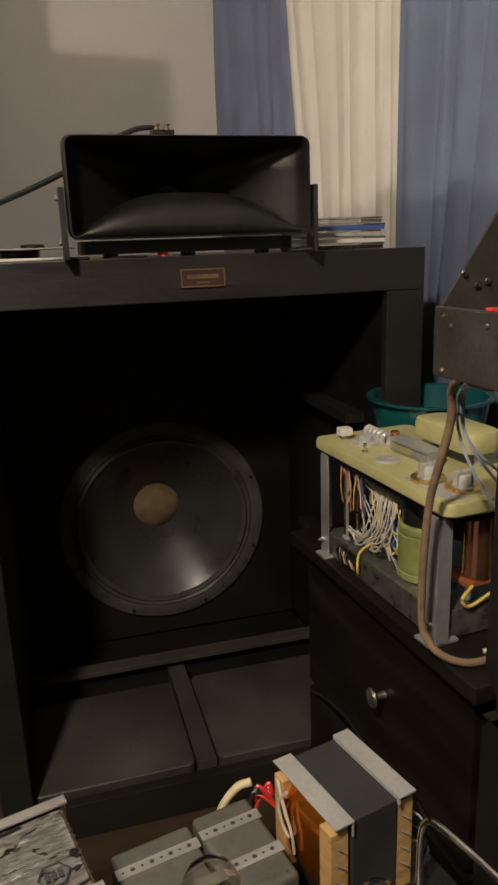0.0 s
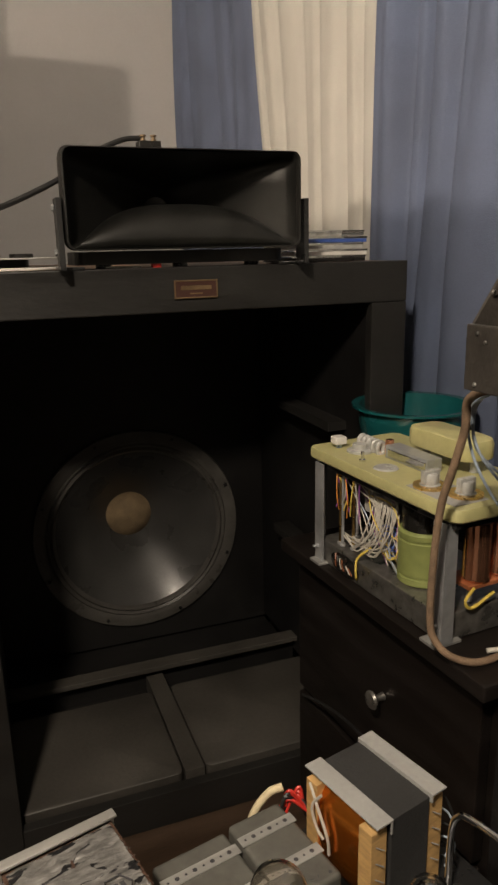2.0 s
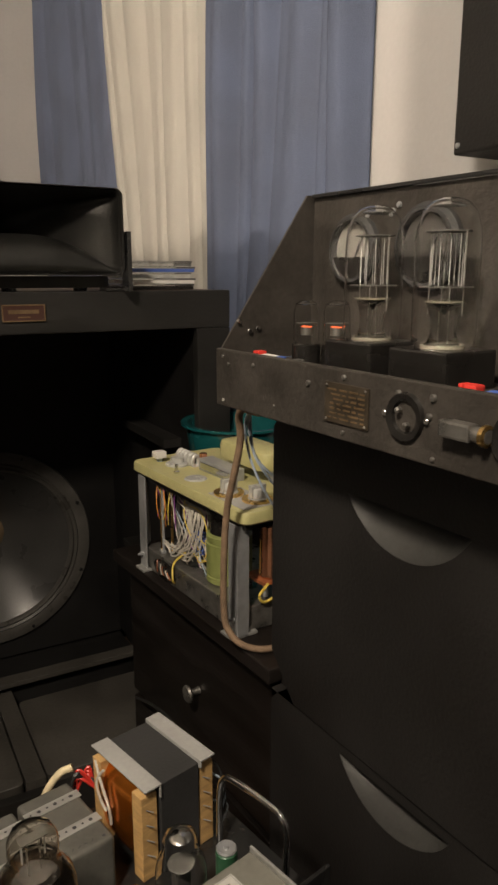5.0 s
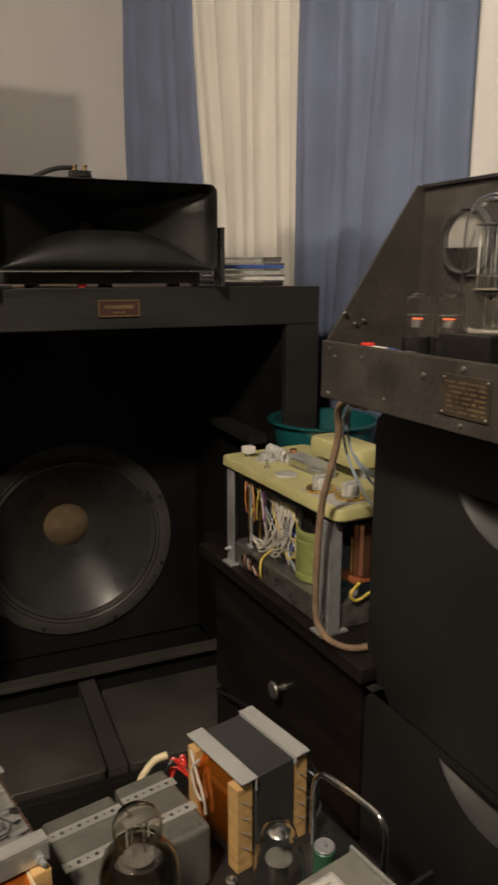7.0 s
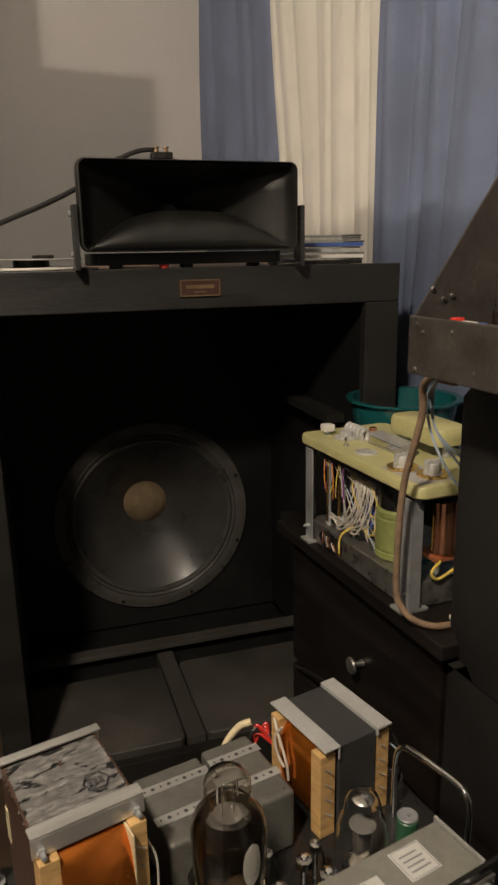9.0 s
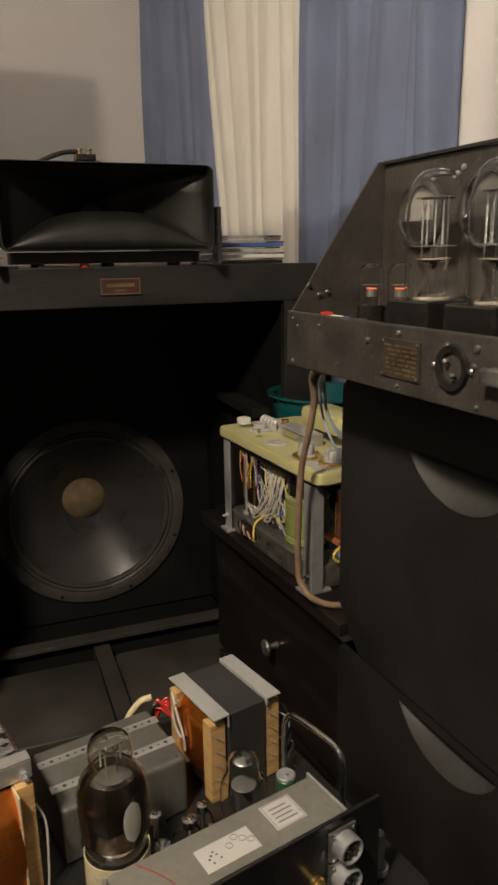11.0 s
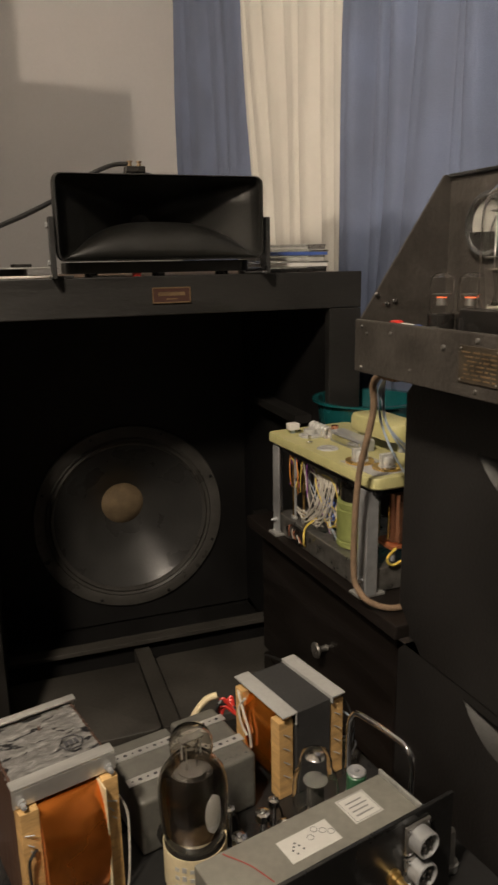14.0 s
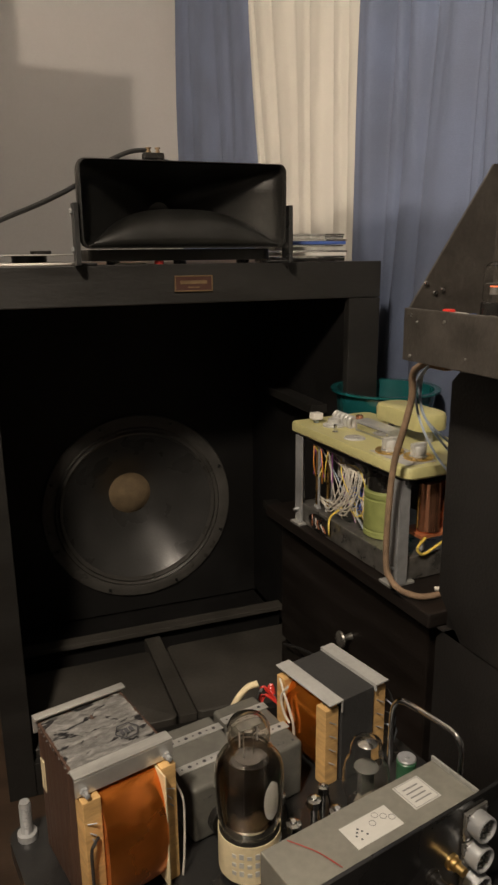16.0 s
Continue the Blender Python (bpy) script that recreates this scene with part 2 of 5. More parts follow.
def part(name, bm, material, parent=None, label="", smooth=False):
    me = bpy.data.meshes.new(name)
    bmesh.ops.recalc_face_normals(bm, faces=bm.faces)
    bm.transform(placing() if parent is None else Matrix.Scale(PLACE["scale"], 4))
    bm.to_mesh(me)
    bm.free()
    me.materials.append(M[material] if isinstance(material, str) else material)
    if smooth:
        me.shade_smooth()
        me.set_sharp_from_angle(angle=radians(40))
    ob = new(name, me)
    if parent is not None:
        ob.parent = parent
    if label:
        ob["label"] = label
    return ob


def box(x0, x1, y0, y1, z0, z1, bevel=0.002, seg=2, bm=None):
    b = bmesh.new()
    bmesh.ops.create_cube(b, size=1)
    for v in b.verts:
        v.co = Vector((x0 + (v.co.x + 0.5) * (x1 - x0), y0 + (v.co.y + 0.5) * (y1 - y0), z0 + (v.co.z + 0.5) * (z1 - z0)))
    if bevel:
        bmesh.ops.bevel(b, geom=b.edges[:], offset=min(bevel, 0.45 * min(abs(x1 - x0), abs(y1 - y0), abs(z1 - z0))), segments=seg, profile=0.6, affect="EDGES")
    return join(bm, b)


def join(bm, other):
    if bm is None:
        return other
    me = bpy.data.meshes.new("tmp")
    other.to_mesh(me)
    other.free()
    bm.from_mesh(me)
    bpy.data.meshes.remove(me)
    return bm


def moved(bm, m):
    bmesh.ops.transform(bm, matrix=m, verts=bm.verts)
    return bm


def lathe(profile, at=(0, 0, 0), axis="z", n=32, close=False, bm=None):
    """Turns a profile of (radius, height) round an axis through at."""
    b = bmesh.new()
    rings = []
    for r, h in profile:
        if r < 1e-6:
            rings.append([b.verts.new((0, 0, h))])
        else:
            rings.append([b.verts.new((r * math.cos(2 * math.pi * k / n), r * math.sin(2 * math.pi * k / n), h)) for k in range(n)])
    pairs = list(zip(rings, rings[1:])) + ([(rings[-1], rings[0])] if close else [])
    for a, c in pairs:
        for k in range(n):
            j = (k + 1) % n
            if len(a) == 1 and len(c) > 1:
                b.faces.new((a[0], c[k], c[j]))
            elif len(c) == 1 and len(a) > 1:
                b.faces.new((a[k], a[j], c[0]))
            elif len(a) > 1:
                b.faces.new((a[k], a[j], c[j], c[k]))
    turn = {"z": Matrix.Identity(4), "y": pose(0, 0, 0, -90), "-y": pose(0, 0, 0, 90), "x": pose(0, 0, 0, 0, 90), "-x": pose(0, 0, 0, 0, -90)}[axis]
    bmesh.ops.transform(b, matrix=Matrix.Translation(at) @ turn, verts=b.verts)
    return join(bm, b)


def rod(at, r, h, axis="z", bevel=0.001, n=20, bm=None):
    e = min(bevel, r * 0.5, h * 0.4)
    return lathe([(0, 0), (r - e, 0), (r, e), (r, h - e), (r - e, h), (0, h)], at, axis, n, bm=bm)


def spline(points, steps=8):
    """Catmull-Rom through the points."""
    p = [Vector(q) for q in points]
    p = [2 * p[0] - p[1], *p, 2 * p[-1] - p[-2]]
    out = []
    for a, b, c, d in zip(p, p[1:], p[2:], p[3:]):
        for k in range(steps):
            t = k / steps
            out.append(0.5 * (2 * b + (c - a) * t + (2 * a - 5 * b + 4 * c - d) * t * t + (3 * b - a - 3 * c + d) * t**3))
    return out + [p[-2]]


def hose(points, r, n=8, steps=8, bm=None):
    """A round tube swept along a smooth line, with closed ends."""
    b = bmesh.new()
    line = spline(points, steps)
    up = Vector((0.13, 0.21, 0.97))
    rings = []
    for k, q in enumerate(line):
        d = (line[min(k + 1, len(line) - 1)] - line[max(k - 1, 0)]).normalized()
        s = d.cross(up).normalized()
        if s.length < 0.1:
            s = d.cross(Vector((1, 0, 0))).normalized()
        u = s.cross(d)
        rings.append([b.verts.new(q + r * (math.cos(2 * math.pi * j / n) * s + math.sin(2 * math.pi * j / n) * u)) for j in range(n)])
    for a, c in zip(rings, rings[1:]):
        for j in range(n):
            b.faces.new((a[j], a[(j + 1) % n], c[(j + 1) % n], c[j]))
    b.faces.new(rings[0]), b.faces.new(rings[-1])
    return join(bm, b)


def prism(outline, y0, y1, bevel=0.0):
    """An outline of (x, z) given depth along y."""
    b = bmesh.new()
    a = [b.verts.new((x, y0, z)) for x, z in outline]
    c = [b.verts.new((x, y1, z)) for x, z in outline]
    b.faces.new(a), b.faces.new(c)
    for k in range(len(a)):
        j = (k + 1) % len(a)
        b.faces.new((a[k], a[j], c[j], c[k]))
    if bevel:
        bmesh.ops.bevel(b, geom=b.edges[:], offset=bevel, segments=2, affect="EDGES")
    return b


def rounded(w, h, r, n=6):
    """The outline of a rounded rectangle about the origin."""
    out = []
    for cx, cy, a0 in ((w / 2 - r, h / 2 - r, 0), (-w / 2 + r, h / 2 - r, 90), (-w / 2 + r, -h / 2 + r, 180), (w / 2 - r, -h / 2 + r, 270)):
        for k in range(n + 1):
            a = radians(a0 + 90 * k / n)
            out.append((cx + r * math.cos(a), cy + r * math.sin(a)))
    return out


def loft(sections, caps=True):
    """Joins rings of points with the same number of points."""
    b = bmesh.new()
    rings = [[b.verts.new(q) for q in s] for s in sections]
    for a, c in zip(rings, rings[1:]):
        for k in range(len(a)):
            j = (k + 1) % len(a)
            b.faces.new((a[k], a[j], c[j], c[k]))
    if caps:
        b.faces.new(rings[0]), b.faces.new(rings[-1])
    return b


def screw(name, parent, at, r, axis, material="steel"):
    """A round-headed screw with a slot."""
    b = lathe([(0, 0), (r, 0), (r, r * 0.35), (r * 0.75, r * 0.7), (r * 0.2, r * 0.8), (0, r * 0.8)], at, axis, 14)
    return part(name, b, material, parent, smooth=True)


# ---- room ----
def structure(name, bm, material, label):
    return tagged(part(name, bm, material), label, name.split("_")[0], kind="structure")


structure("floor", box(-5.2, 0.542, -3.4, 1.92, -0.1, 0.0, 0), "floor", "dark brown wooden floor")
structure("wall_north", box(-5.2, 0.542, 1.92, 2.0, 0.0, 2.6, 0), "wall", "plain off-white painted wall behind the speaker cabinet")
structure("wall_west", box(-5.35, -5.2, -3.4, 2.0, 0.0, 2.6, 0), "wall", "plain off-white painted side wall")
structure("wall_east", box(0.542, 0.70, -3.55, 2.0, 0.0, 2.6, 0), "wall", "plain off-white painted wall behind the curtains")
structure("wall_south", box(-5.2, 0.542, -3.55, -3.4, 0.0, 2.6, 0), "wall", "plain off-white painted rear wall")
# Four unseen walls, added to block and shape the side lamp's light.
structure("wall_partition", box(-0.83, -0.75, -3.4, -0.62, 0.0, 2.6, 0), "wall", "plain off-white unseen partition, added to block the side lamp")
structure("wall_pier", box(-0.83, -0.75, 1.405, 1.9195, 0.0, 2.6, 0), "wall", "plain off-white unseen pier, added to shade the left of the north wall")
structure("wall_low", box(-0.83, -0.75, 1.145, 1.4045, 0.0, 1.727, 0), "wall", "plain off-white unseen half-height wall, added to cast the rectangular wall shadow")
structure("wall_sill", box(-0.83, -0.75, -0.6195, 1.1445, 0.0, 1.262, 0), "wall", "plain off-white unseen low wall, added to keep the side lamp off low things")
structure("ceiling", box(-5.35, 0.71, -3.55, 2.0, 2.6, 2.7, 0), "ceiling", "plain white painted ceiling")


def curtain(name, x, top, low, z0, z1, folds, depth, material, label, seed):
    """A cloth hanging along the window wall between two ends, given high up and at sill height, with uneven folds and thickness."""
    rnd = random.Random(seed)
    n = len(folds)
    cols, rows = 18 * n, 40
    drift = [rnd.uniform(-0.10, 0.10) for _ in range(n + 1)]
    lean = [rnd.uniform(-0.10, 0.10) for _ in range(n + 1)]
    edges = np.concatenate([[0], np.cumsum(folds)]) / sum(folds)
    b = bmesh.new()
    grid = []
    for r in range(rows + 1):
        z = z0 + (z1 - z0) * r / rows
        v = (z - 1.0) / 0.6
        ya, yb = low[0] + (top[0] - low[0]) * v, low[1] + (top[1] - low[1]) * v
        row = []
        for c in range(cols + 1):
            k = min(c // 18, n - 1)
            w = c / 18 - k
            u = edges[k] * (1 - w) + edges[k + 1] * w
            sw = drift[k] * (1 - w) + drift[k + 1] * w + lean[k] * (1 - w) * v * 0.4 + lean[k + 1] * w * v * 0.4
            amp = min(1.0, (edges[k + 1] - edges[k]) * n) * (0.8 + 0.3 * math.sin(2.1 * v + 5 * k))
            wave = math.cos(2 * math.pi * (w + 0.25 * sw * math.sin(math.pi * w)))
            wave = 0.5 - 0.5 * wave
            wave = 1 - (1 - wave) ** 3.0
            fine = 0.06 * math.sin(23 * u + 3 * v + seed) + 0.05 * math.sin(51 * u - 2 * v)
            row.append(b.verts.new((x - depth * amp * wave - depth * fine + 0.010 * max(0.0, u - 0.96) / 0.04, ya + (yb - ya) * u, z)))
        grid.append(row)
    for r in range(rows):
        for c in range(cols):
            b.faces.new((grid[r][c], grid[r][c + 1], grid[r + 1][c + 1], grid[r + 1][c]))
    ob = part(name, b, material, None, smooth=True)
    ob.data.set_sharp_from_angle(angle=radians(180))
    so = ob.modifiers.new("thickness", "SOLIDIFY")
    so.thickness = 0.002
    return tagged(ob, label, "curtain", "window curtains")


curtain("curtain", 0.531, (1.895, 0.99), (1.895, 0.90), 0.02, 2.45, (1.0, 1.6, 0.6, 1.3), 0.026, "blue", "narrow blue-grey cloth curtain in loose folds", 3)
curtain("curtain", 0.538, (1.045, 0.29), (0.93, 0.31), 0.02, 2.45, (0.5, 0.9, 1.3, 0.8, 1.2, 0.6, 1.0), 0.026, "white", "cream sheer curtain hanging between blue ones", 5)
curtain("curtain", 0.530, (0.300, -0.215), (0.340, -0.215), 0.02, 2.45, (1.5, 0.5, 1.0, 1.7, 0.4, 0.9), 0.044, "blue", "wide blue-grey cloth curtain in deep folds", 8)
rail = tagged(part("curtain_rail", rod((0.52, -0.30, 2.46), 0.010, 2.218, "y"), "whiteplastic", smooth=True), "white curtain rail fixed to the walls", "curtain rail")

# ---- large black speaker cabinet ----
cabinet = thing("speaker_cabinet", (0.025, 0.24, 0), "large black wooden speaker cabinet with an open recessed front", "speaker cabinet")
CX, CY = 0.025, 0.24


def cpart(name, bm, material, label="", smooth=False, parent=None):
    return part(name, moved(bm, Matrix.Translation((-CX, -CY, 0))), material, parent or cabinet, label, smooth)


cpart("side_panel", box(-0.362, -0.342, 0.0205, 0.70, 0.0, 0.955, 0.002), "cab")
cpart("side_panel", box(0.374, 0.394, 0.0205, 0.70, 0.0, 0.955, 0.002), "cab")
cpart("top_panel", box(-0.362, 0.396, 0.0205, 0.70, 0.956, 0.980, 0.002), "cabtop", "worn brown wooden top board")
cpart("top_rail", box(-0.362, 0.396, 0.0, 0.020, 0.914, 0.981, 0.002), "cab")
cpart("stile", box(-0.362, -0.312, 0.0, 0.020, 0.0, 0.9135, 0.002), "cab")
cpart("stile", box(0.330, 0.396, 0.0, 0.020, 0.0, 0.9135, 0.002), "cab")
cpart("bottom_rail", box(-0.3115, 0.3295, 0.0, 0.020, 0.0, 0.070, 0.002), "cab")
cpart("inner_side", box(-0.3415, -0.318, 0.021, 0.548, 0.071, 0.955, 0.001), "cab_shaded")
cpart("inner_side", box(0.338, 0.3735, 0.021, 0.548, 0.071, 0.955, 0.001), "cab_shaded")
cpart("back_panel", box(-0.3415, 0.3735, 0.675, 0.699, 0.0, 0.955, 0.001), "cab_shaded")
cpart("lower_board", box(-0.3175, 0.3375, 0.366, 0.548, 0.040, 0.060, 0.001), "cab_shaded")
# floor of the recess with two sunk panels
cpart("floor_board", box(-0.3175, 0.3375, 0.021, 0.3655, 0.030, 0.045, 0.001), "cab_shaded")
for x0, x1, y1 in ((-0.3170, -0.0265, 0.292), (0.0170, 0.3370, 0.298)):
    cpart("floor_panel", loft([[((x0 + x1) / 2 + x, (0.022 + y1) / 2 + y, z) for x, y in rounded(x1 - x0 - e, y1 - 0.022 - e, 0.014)] for z, e in ((0.0455, 0.0), (0.0825, 0.0), (0.084, 0.003))]), "cab_lit", "black floor panel of the recess, in a lit tone", True)
cpart("floor_bar", box(-0.3175, 0.3375, 0.331, 0.3655, 0.103, 0.115, 0.002), "cab_lit")
# Near-black strip stands for the shaded gap under the thin rail.
cpart("rail_gap_shade", box(-0.3175, 0.3375, 0.358, 0.3655, 0.0455, 0.1025, 0.0), "cab_shaded")
cpart("floor_bar", box(-0.0235, 0.0135, 0.022, 0.3575, 0.0455, 0.085, 0.001), "cab_lit")
for z, y1 in ((0.393, 0.375), (0.690, 0.35)):
    cpart("cleat", box(0.300, 0.3375, 0.10, y1, z - 0.018, z, 0.001), "cab")
# baffle with a round hole for the woofer
WX, WZ = 0.018, 0.355


def baffle():
    b = bmesh.new()
    n = 64
    outer, inner = [], []
    x0, x1, z0, z1 = -0.3415, 0.3735, 0.062, 0.955
    for k in range(n):
        a = 2 * math.pi * k / n
        c, s = math.cos(a), math.sin(a)
        t = min(((x1 - WX) if c > 0 else (WX - x0)) / max(abs(c), 1e-6), ((z1 - WZ) if s > 0 else (WZ - z0)) / max(abs(s), 1e-6))
        outer.append((WX + t * c, WZ + t * s))
        inner.append((WX + 0.223 * c, WZ + 0.223 * s))
    rings = [[b.verts.new((x, y, z)) for x, z in ring] for ring, y in ((outer, 0.55), (inner, 0.55), (inner, 0.573), (outer, 0.573))]
    for a, c in zip(rings, rings[1:] + rings[:1]):
        for k in range(n):
            j = (k + 1) % n
            b.faces.new((a[k], a[j], c[j], c[k]))
    return b


cpart("baffle", baffle(), "cab_shaded")
place(1.11, 0.0, (-0.002, 0.1484, -0.039))
woofer = thing("woofer", (WX, 0.36, WZ), "large dark paper-cone woofer with a brown dust cap", "loudspeaker driver")
part("frame_ring", lathe([(0.196, 0.0), (0.222, 0.0), (0.224, 0.003), (0.222, 0.008), (0.205, 0.010), (0.196, 0.006)], (0, 0.001, 0), "-y", 72, True), "rubber", woofer, smooth=True)
part("surround", lathe([(0.198, 0.004), (0.193, 0.009), (0.188, 0.004), (0.183, 0.009), (0.178, 0.003), (0.176, -0.004), (0.198, -0.004)], (0, 0.0, 0), "-y", 72, True), "rubber", woofer, smooth=True)
part("cone", lathe([(0.1765, 0.000), (0.140, -0.030), (0.100, -0.066), (0.065, -0.100), (0.046, -0.120), (0.046, -0.122), (0.1765, -0.003)], (0, 0, 0), "-y", 96, True), "cone", woofer, smooth=True)
part("dust_cap", lathe([(0.0, -0.088), (0.018, -0.090), (0.034, -0.097), (0.046, -0.106), (0.053, -0.114), (0.0, -0.116)], (0, 0, 0), "-y", 40), "cap", woofer, "brown felt dust cap", True)
for k in range(8):
    a = radians(22.5 + 45 * k)
    screw("bolt", woofer, (0.213 * math.cos(a), -0.009, 0.213 * math.sin(a)), 0.004, "-y", "blackmetal")

place()
# name plate: a framed plate with a bar in place of the maker's name
plate = thing("name_plate", (0.026, -0.0005, 0.948), "small gilt-framed dark red maker's plate on the cabinet rail", "name plate")
part("backing", box(-0.034, 0.034, -0.0025, 0.0, -0.0135, 0.0135, 0.0008), "redplate", plate)
for x0, x1, z0, z1 in ((-0.034, 0.034, 0.0115, 0.0135), (-0.034, 0.034, -0.0135, -0.0115), (-0.034, -0.032, -0.0114, 0.0114), (0.032, 0.034, -0.0114, 0.0114)):
    part("border", box(x0, x1, -0.0036, -0.0026, z0, z1, 0.0003), "gold", plate)
part("mark", box(-0.024, 0.024, -0.0034, -0.0026, -0.001, 0.005, 0.0003), "gold", plate)
part("mark", box(-0.010, 0.010, -0.0034, -0.0026, -0.0075, -0.0055, 0.0003), "gold", plate)

# ---- horn on the cabinet ----
place(0.975, 0.0, (-0.009, -0.0144, 0.0245))
horn = thing("horn", (0.022, 0.0, 0.981), "black enamelled horn with side brackets standing on the cabinet", "horn loudspeaker")


def horn_shell():
    secs = []
    for t in np.linspace(0, 1, 14):
        w = 0.356 * (1 - t) ** 1.25 + 0.05
        h = 0.136 * (1 - t) ** 0.8 + 0.04 * t
        r = 0.012 + 0.012 * t
        secs.append([(x, -0.012 + 0.205 * t, 0.0965 + z) for x, z in rounded(min(w, 0.356) - 0.004, h - 0.004, r)])
    outer = [[(q[0] * 1.03, q[1] + 0.004, 0.0965 + (q[2] - 0.0965) * 1.05) for q in s] for s in reversed(secs)]
    return loft(secs[::-1] + [[(q[0] * 1.0, q[1], q[2]) for q in secs[0]]] + outer[::-1], False)


part("shell", horn_shell(), "horn", horn, smooth=True)
rim = loft([[(x * s, y, 0.0965 + z * s) for x, z in rounded(0.358, 0.138, 0.013)] for s, y in ((0.975, -0.012), (0.985, -0.017), (1.0, -0.017), (1.012, -0.012), (1.0, -0.004), (0.98, -0.004))], False)
part("rim", rim, "horn", horn, smooth=True)


def horn_lip():
    """The bulging lower lip inside the mouth."""
    secs = []
    for t in np.linspace(0, 1, 15):
        a = t * math.pi * 0.5
        y = -0.012 + 0.060 * (1 - math.cos(a))
        hz = 0.062 * math.sin(a) ** 0.7
        ring = []
        for u in np.linspace(-1, 1, 33):
            x = 0.173 * u * (1 - 0.14 * t)
            ring.append((x, y, 0.031 + hz * max(0.0, 1 - abs(u) ** 3.0) ** 0.8))
        secs.append(ring)
    b = bmesh.new()
    rows = [[b.verts.new(q) for q in s] for s in secs]
    for a, c in zip(rows, rows[1:]):
        for k in range(len(a) - 1):
            b.faces.new((a[k], a[k + 1], c[k + 1], c[k]))
    return b


part("base_plate", loft([[(x, 0.075 + y, z) for x, y in rounded(0.330, 0.120, 0.02)] for z in (0.006, 0.025)]), "horn", horn)
for x in (-0.12, 0.0, 0.12):
    part("base_foot", rod((x, 0.05, 0.0), 0.012, 0.006), "bakelite", horn, smooth=True)
lip = part("lip", horn_lip(), "horn", horn, smooth=True)
so = lip.modifiers.new("thickness", "SOLIDIFY")
so.thickness = 0.003
for s in (-1, 1):
    br = part("bracket", box(s * 0.187 - 0.004, s * 0.187 + 0.004, -0.020, 0.012, 0.0, 0.098, 0.001), "blackmetal", horn)
    part("bracket_foot", box(s * 0.187 - 0.004 - (0.03 if s > 0 else 0), s * 0.187 + 0.004 + (0.03 if s < 0 else 0), 0.0125, 0.05, 0.0, 0.004, 0.001), "blackmetal", horn)
    for z in (0.025, 0.085):
        part("bolt", rod((s * 0.1915, -0.004, z), 0.005, 0.004, "x" if s > 0 else "-x", n=6), "steel", br)
part("driver", lathe([(0, 0), (0.060, 0), (0.075, 0.006), (0.0775, 0.012), (0.0775, 0.075), (0.072, 0.085), (0, 0.085)], (0.01, 0.195, 0.118), "y", 40), "blackmetal", horn, smooth=True)
term = part("terminal_block", box(-0.020, 0.018, 0.205, 0.235, 0.195, 0.206, 0.001), "bakelite", horn)
for x in (-0.010, 0.008):
    part("terminal", lathe([(0, 0), (0.0045, 0), (0.0045, 0.004), (0.003, 0.005), (0.003, 0.007), (0.0055, 0.008), (0.0055, 0.0105), (0, 0.0105)], (x, 0.218, 0.206), "z", 14), "gold", term, smooth=True)
tagged(part("audio_cable", hose([(0.012, 0.222, 1.193), (-0.025, 0.215, 1.188), (-0.075, 0.20, 1.165), (-0.13, 0.15, 1.125), (-0.20, 0.10, 1.088), (-0.30, 0.09, 1.045), (-0.40, 0.12, 0.985), (-0.43, 0.2, 0.8), (-0.44, 0.3, 0.3), (-0.44, 0.35, 0.004)], 0.0045), "black_cable", smooth=True), "black cable running from the horn driver", "cable")


place()
tagged(part("paper_slip", box(-0.105, -0.052, -0.008 + 0.02, 0.020 + 0.02, 0.9812, 0.9835, 0.0004), "paper"), "pale paper slip lying under the horn", "paper")
tagged(part("red_cap", lathe([(0, 0), (0.008, 0), (0.008, 0.006), (0.006, 0.008), (0, 0.008)], (-0.03, 0.012, 0.9812), "z", 16), "red", smooth=True), "small red cap lying under the horn", "cap")


def cd_case(x, y, z, turn, spine, label):
    c = thing("cd_case", (x, y, z), label, "cd case", "stacked cases", turn=turn)
    part("lid", box(-0.071, 0.071, -0.062, 0.062, 0.0065, 0.0095, 0.0006), "clearplastic", c)
    part("tray", box(-0.070, 0.070, -0.061, 0.061, 0.0, 0.006, 0.0006), spine, c)


for k, (spine, dx, tw, label) in enumerate((("bakelite", 0.0, 4, "clear plastic case with a black tray"), ("whiteplastic", 0.004, 1, "clear plastic case with a white insert"), ("greyplastic", -0.003, -2, "clear plastic case with a grey tray"), ("bluep", 0.003, 2, "clear plastic case with a blue insert"), ("clearplastic", -0.002, 0, "empty clear plastic case on top of the stack"))):
    cd_case(0.288 + dx, 0.14, 0.981 + 0.0105 * k, tw, spine, label)
disc = thing("flat_reel", (-0.235, 0.12, 0.981), "flat dark reel lying on the cabinet top", "reel")
part("hub", rod((0, 0, 0.0042), 0.030, 0.0115), "bakelite", disc, smooth=True)
part("flange", rod((0, 0, 0.0158), 0.085, 0.0022, n=48), "greyplastic", disc, smooth=True)
part("lower_flange", rod((0, 0.0, 0), 0.082, 0.004, n=48), "whiteplastic", disc, smooth=True)
part("knob", rod((0.02, 0.0, 0.0181), 0.018, 0.006), "bakelite", disc, smooth=True)

# ---- dark dresser ----
place(1.0, 4.8, (-0.015, -0.049, 0.0))
dresser = thing("dresser", (0.36, -0.26, 0), "dark-stained wooden dresser with a round drawer knob", "dresser")


def dpart(name, bm, material, label="", smooth=False, parent=None):
    return part(name, moved(bm, Matrix.Translation((-0.36, 0.26, 0))), material, parent or dresser, label, smooth)


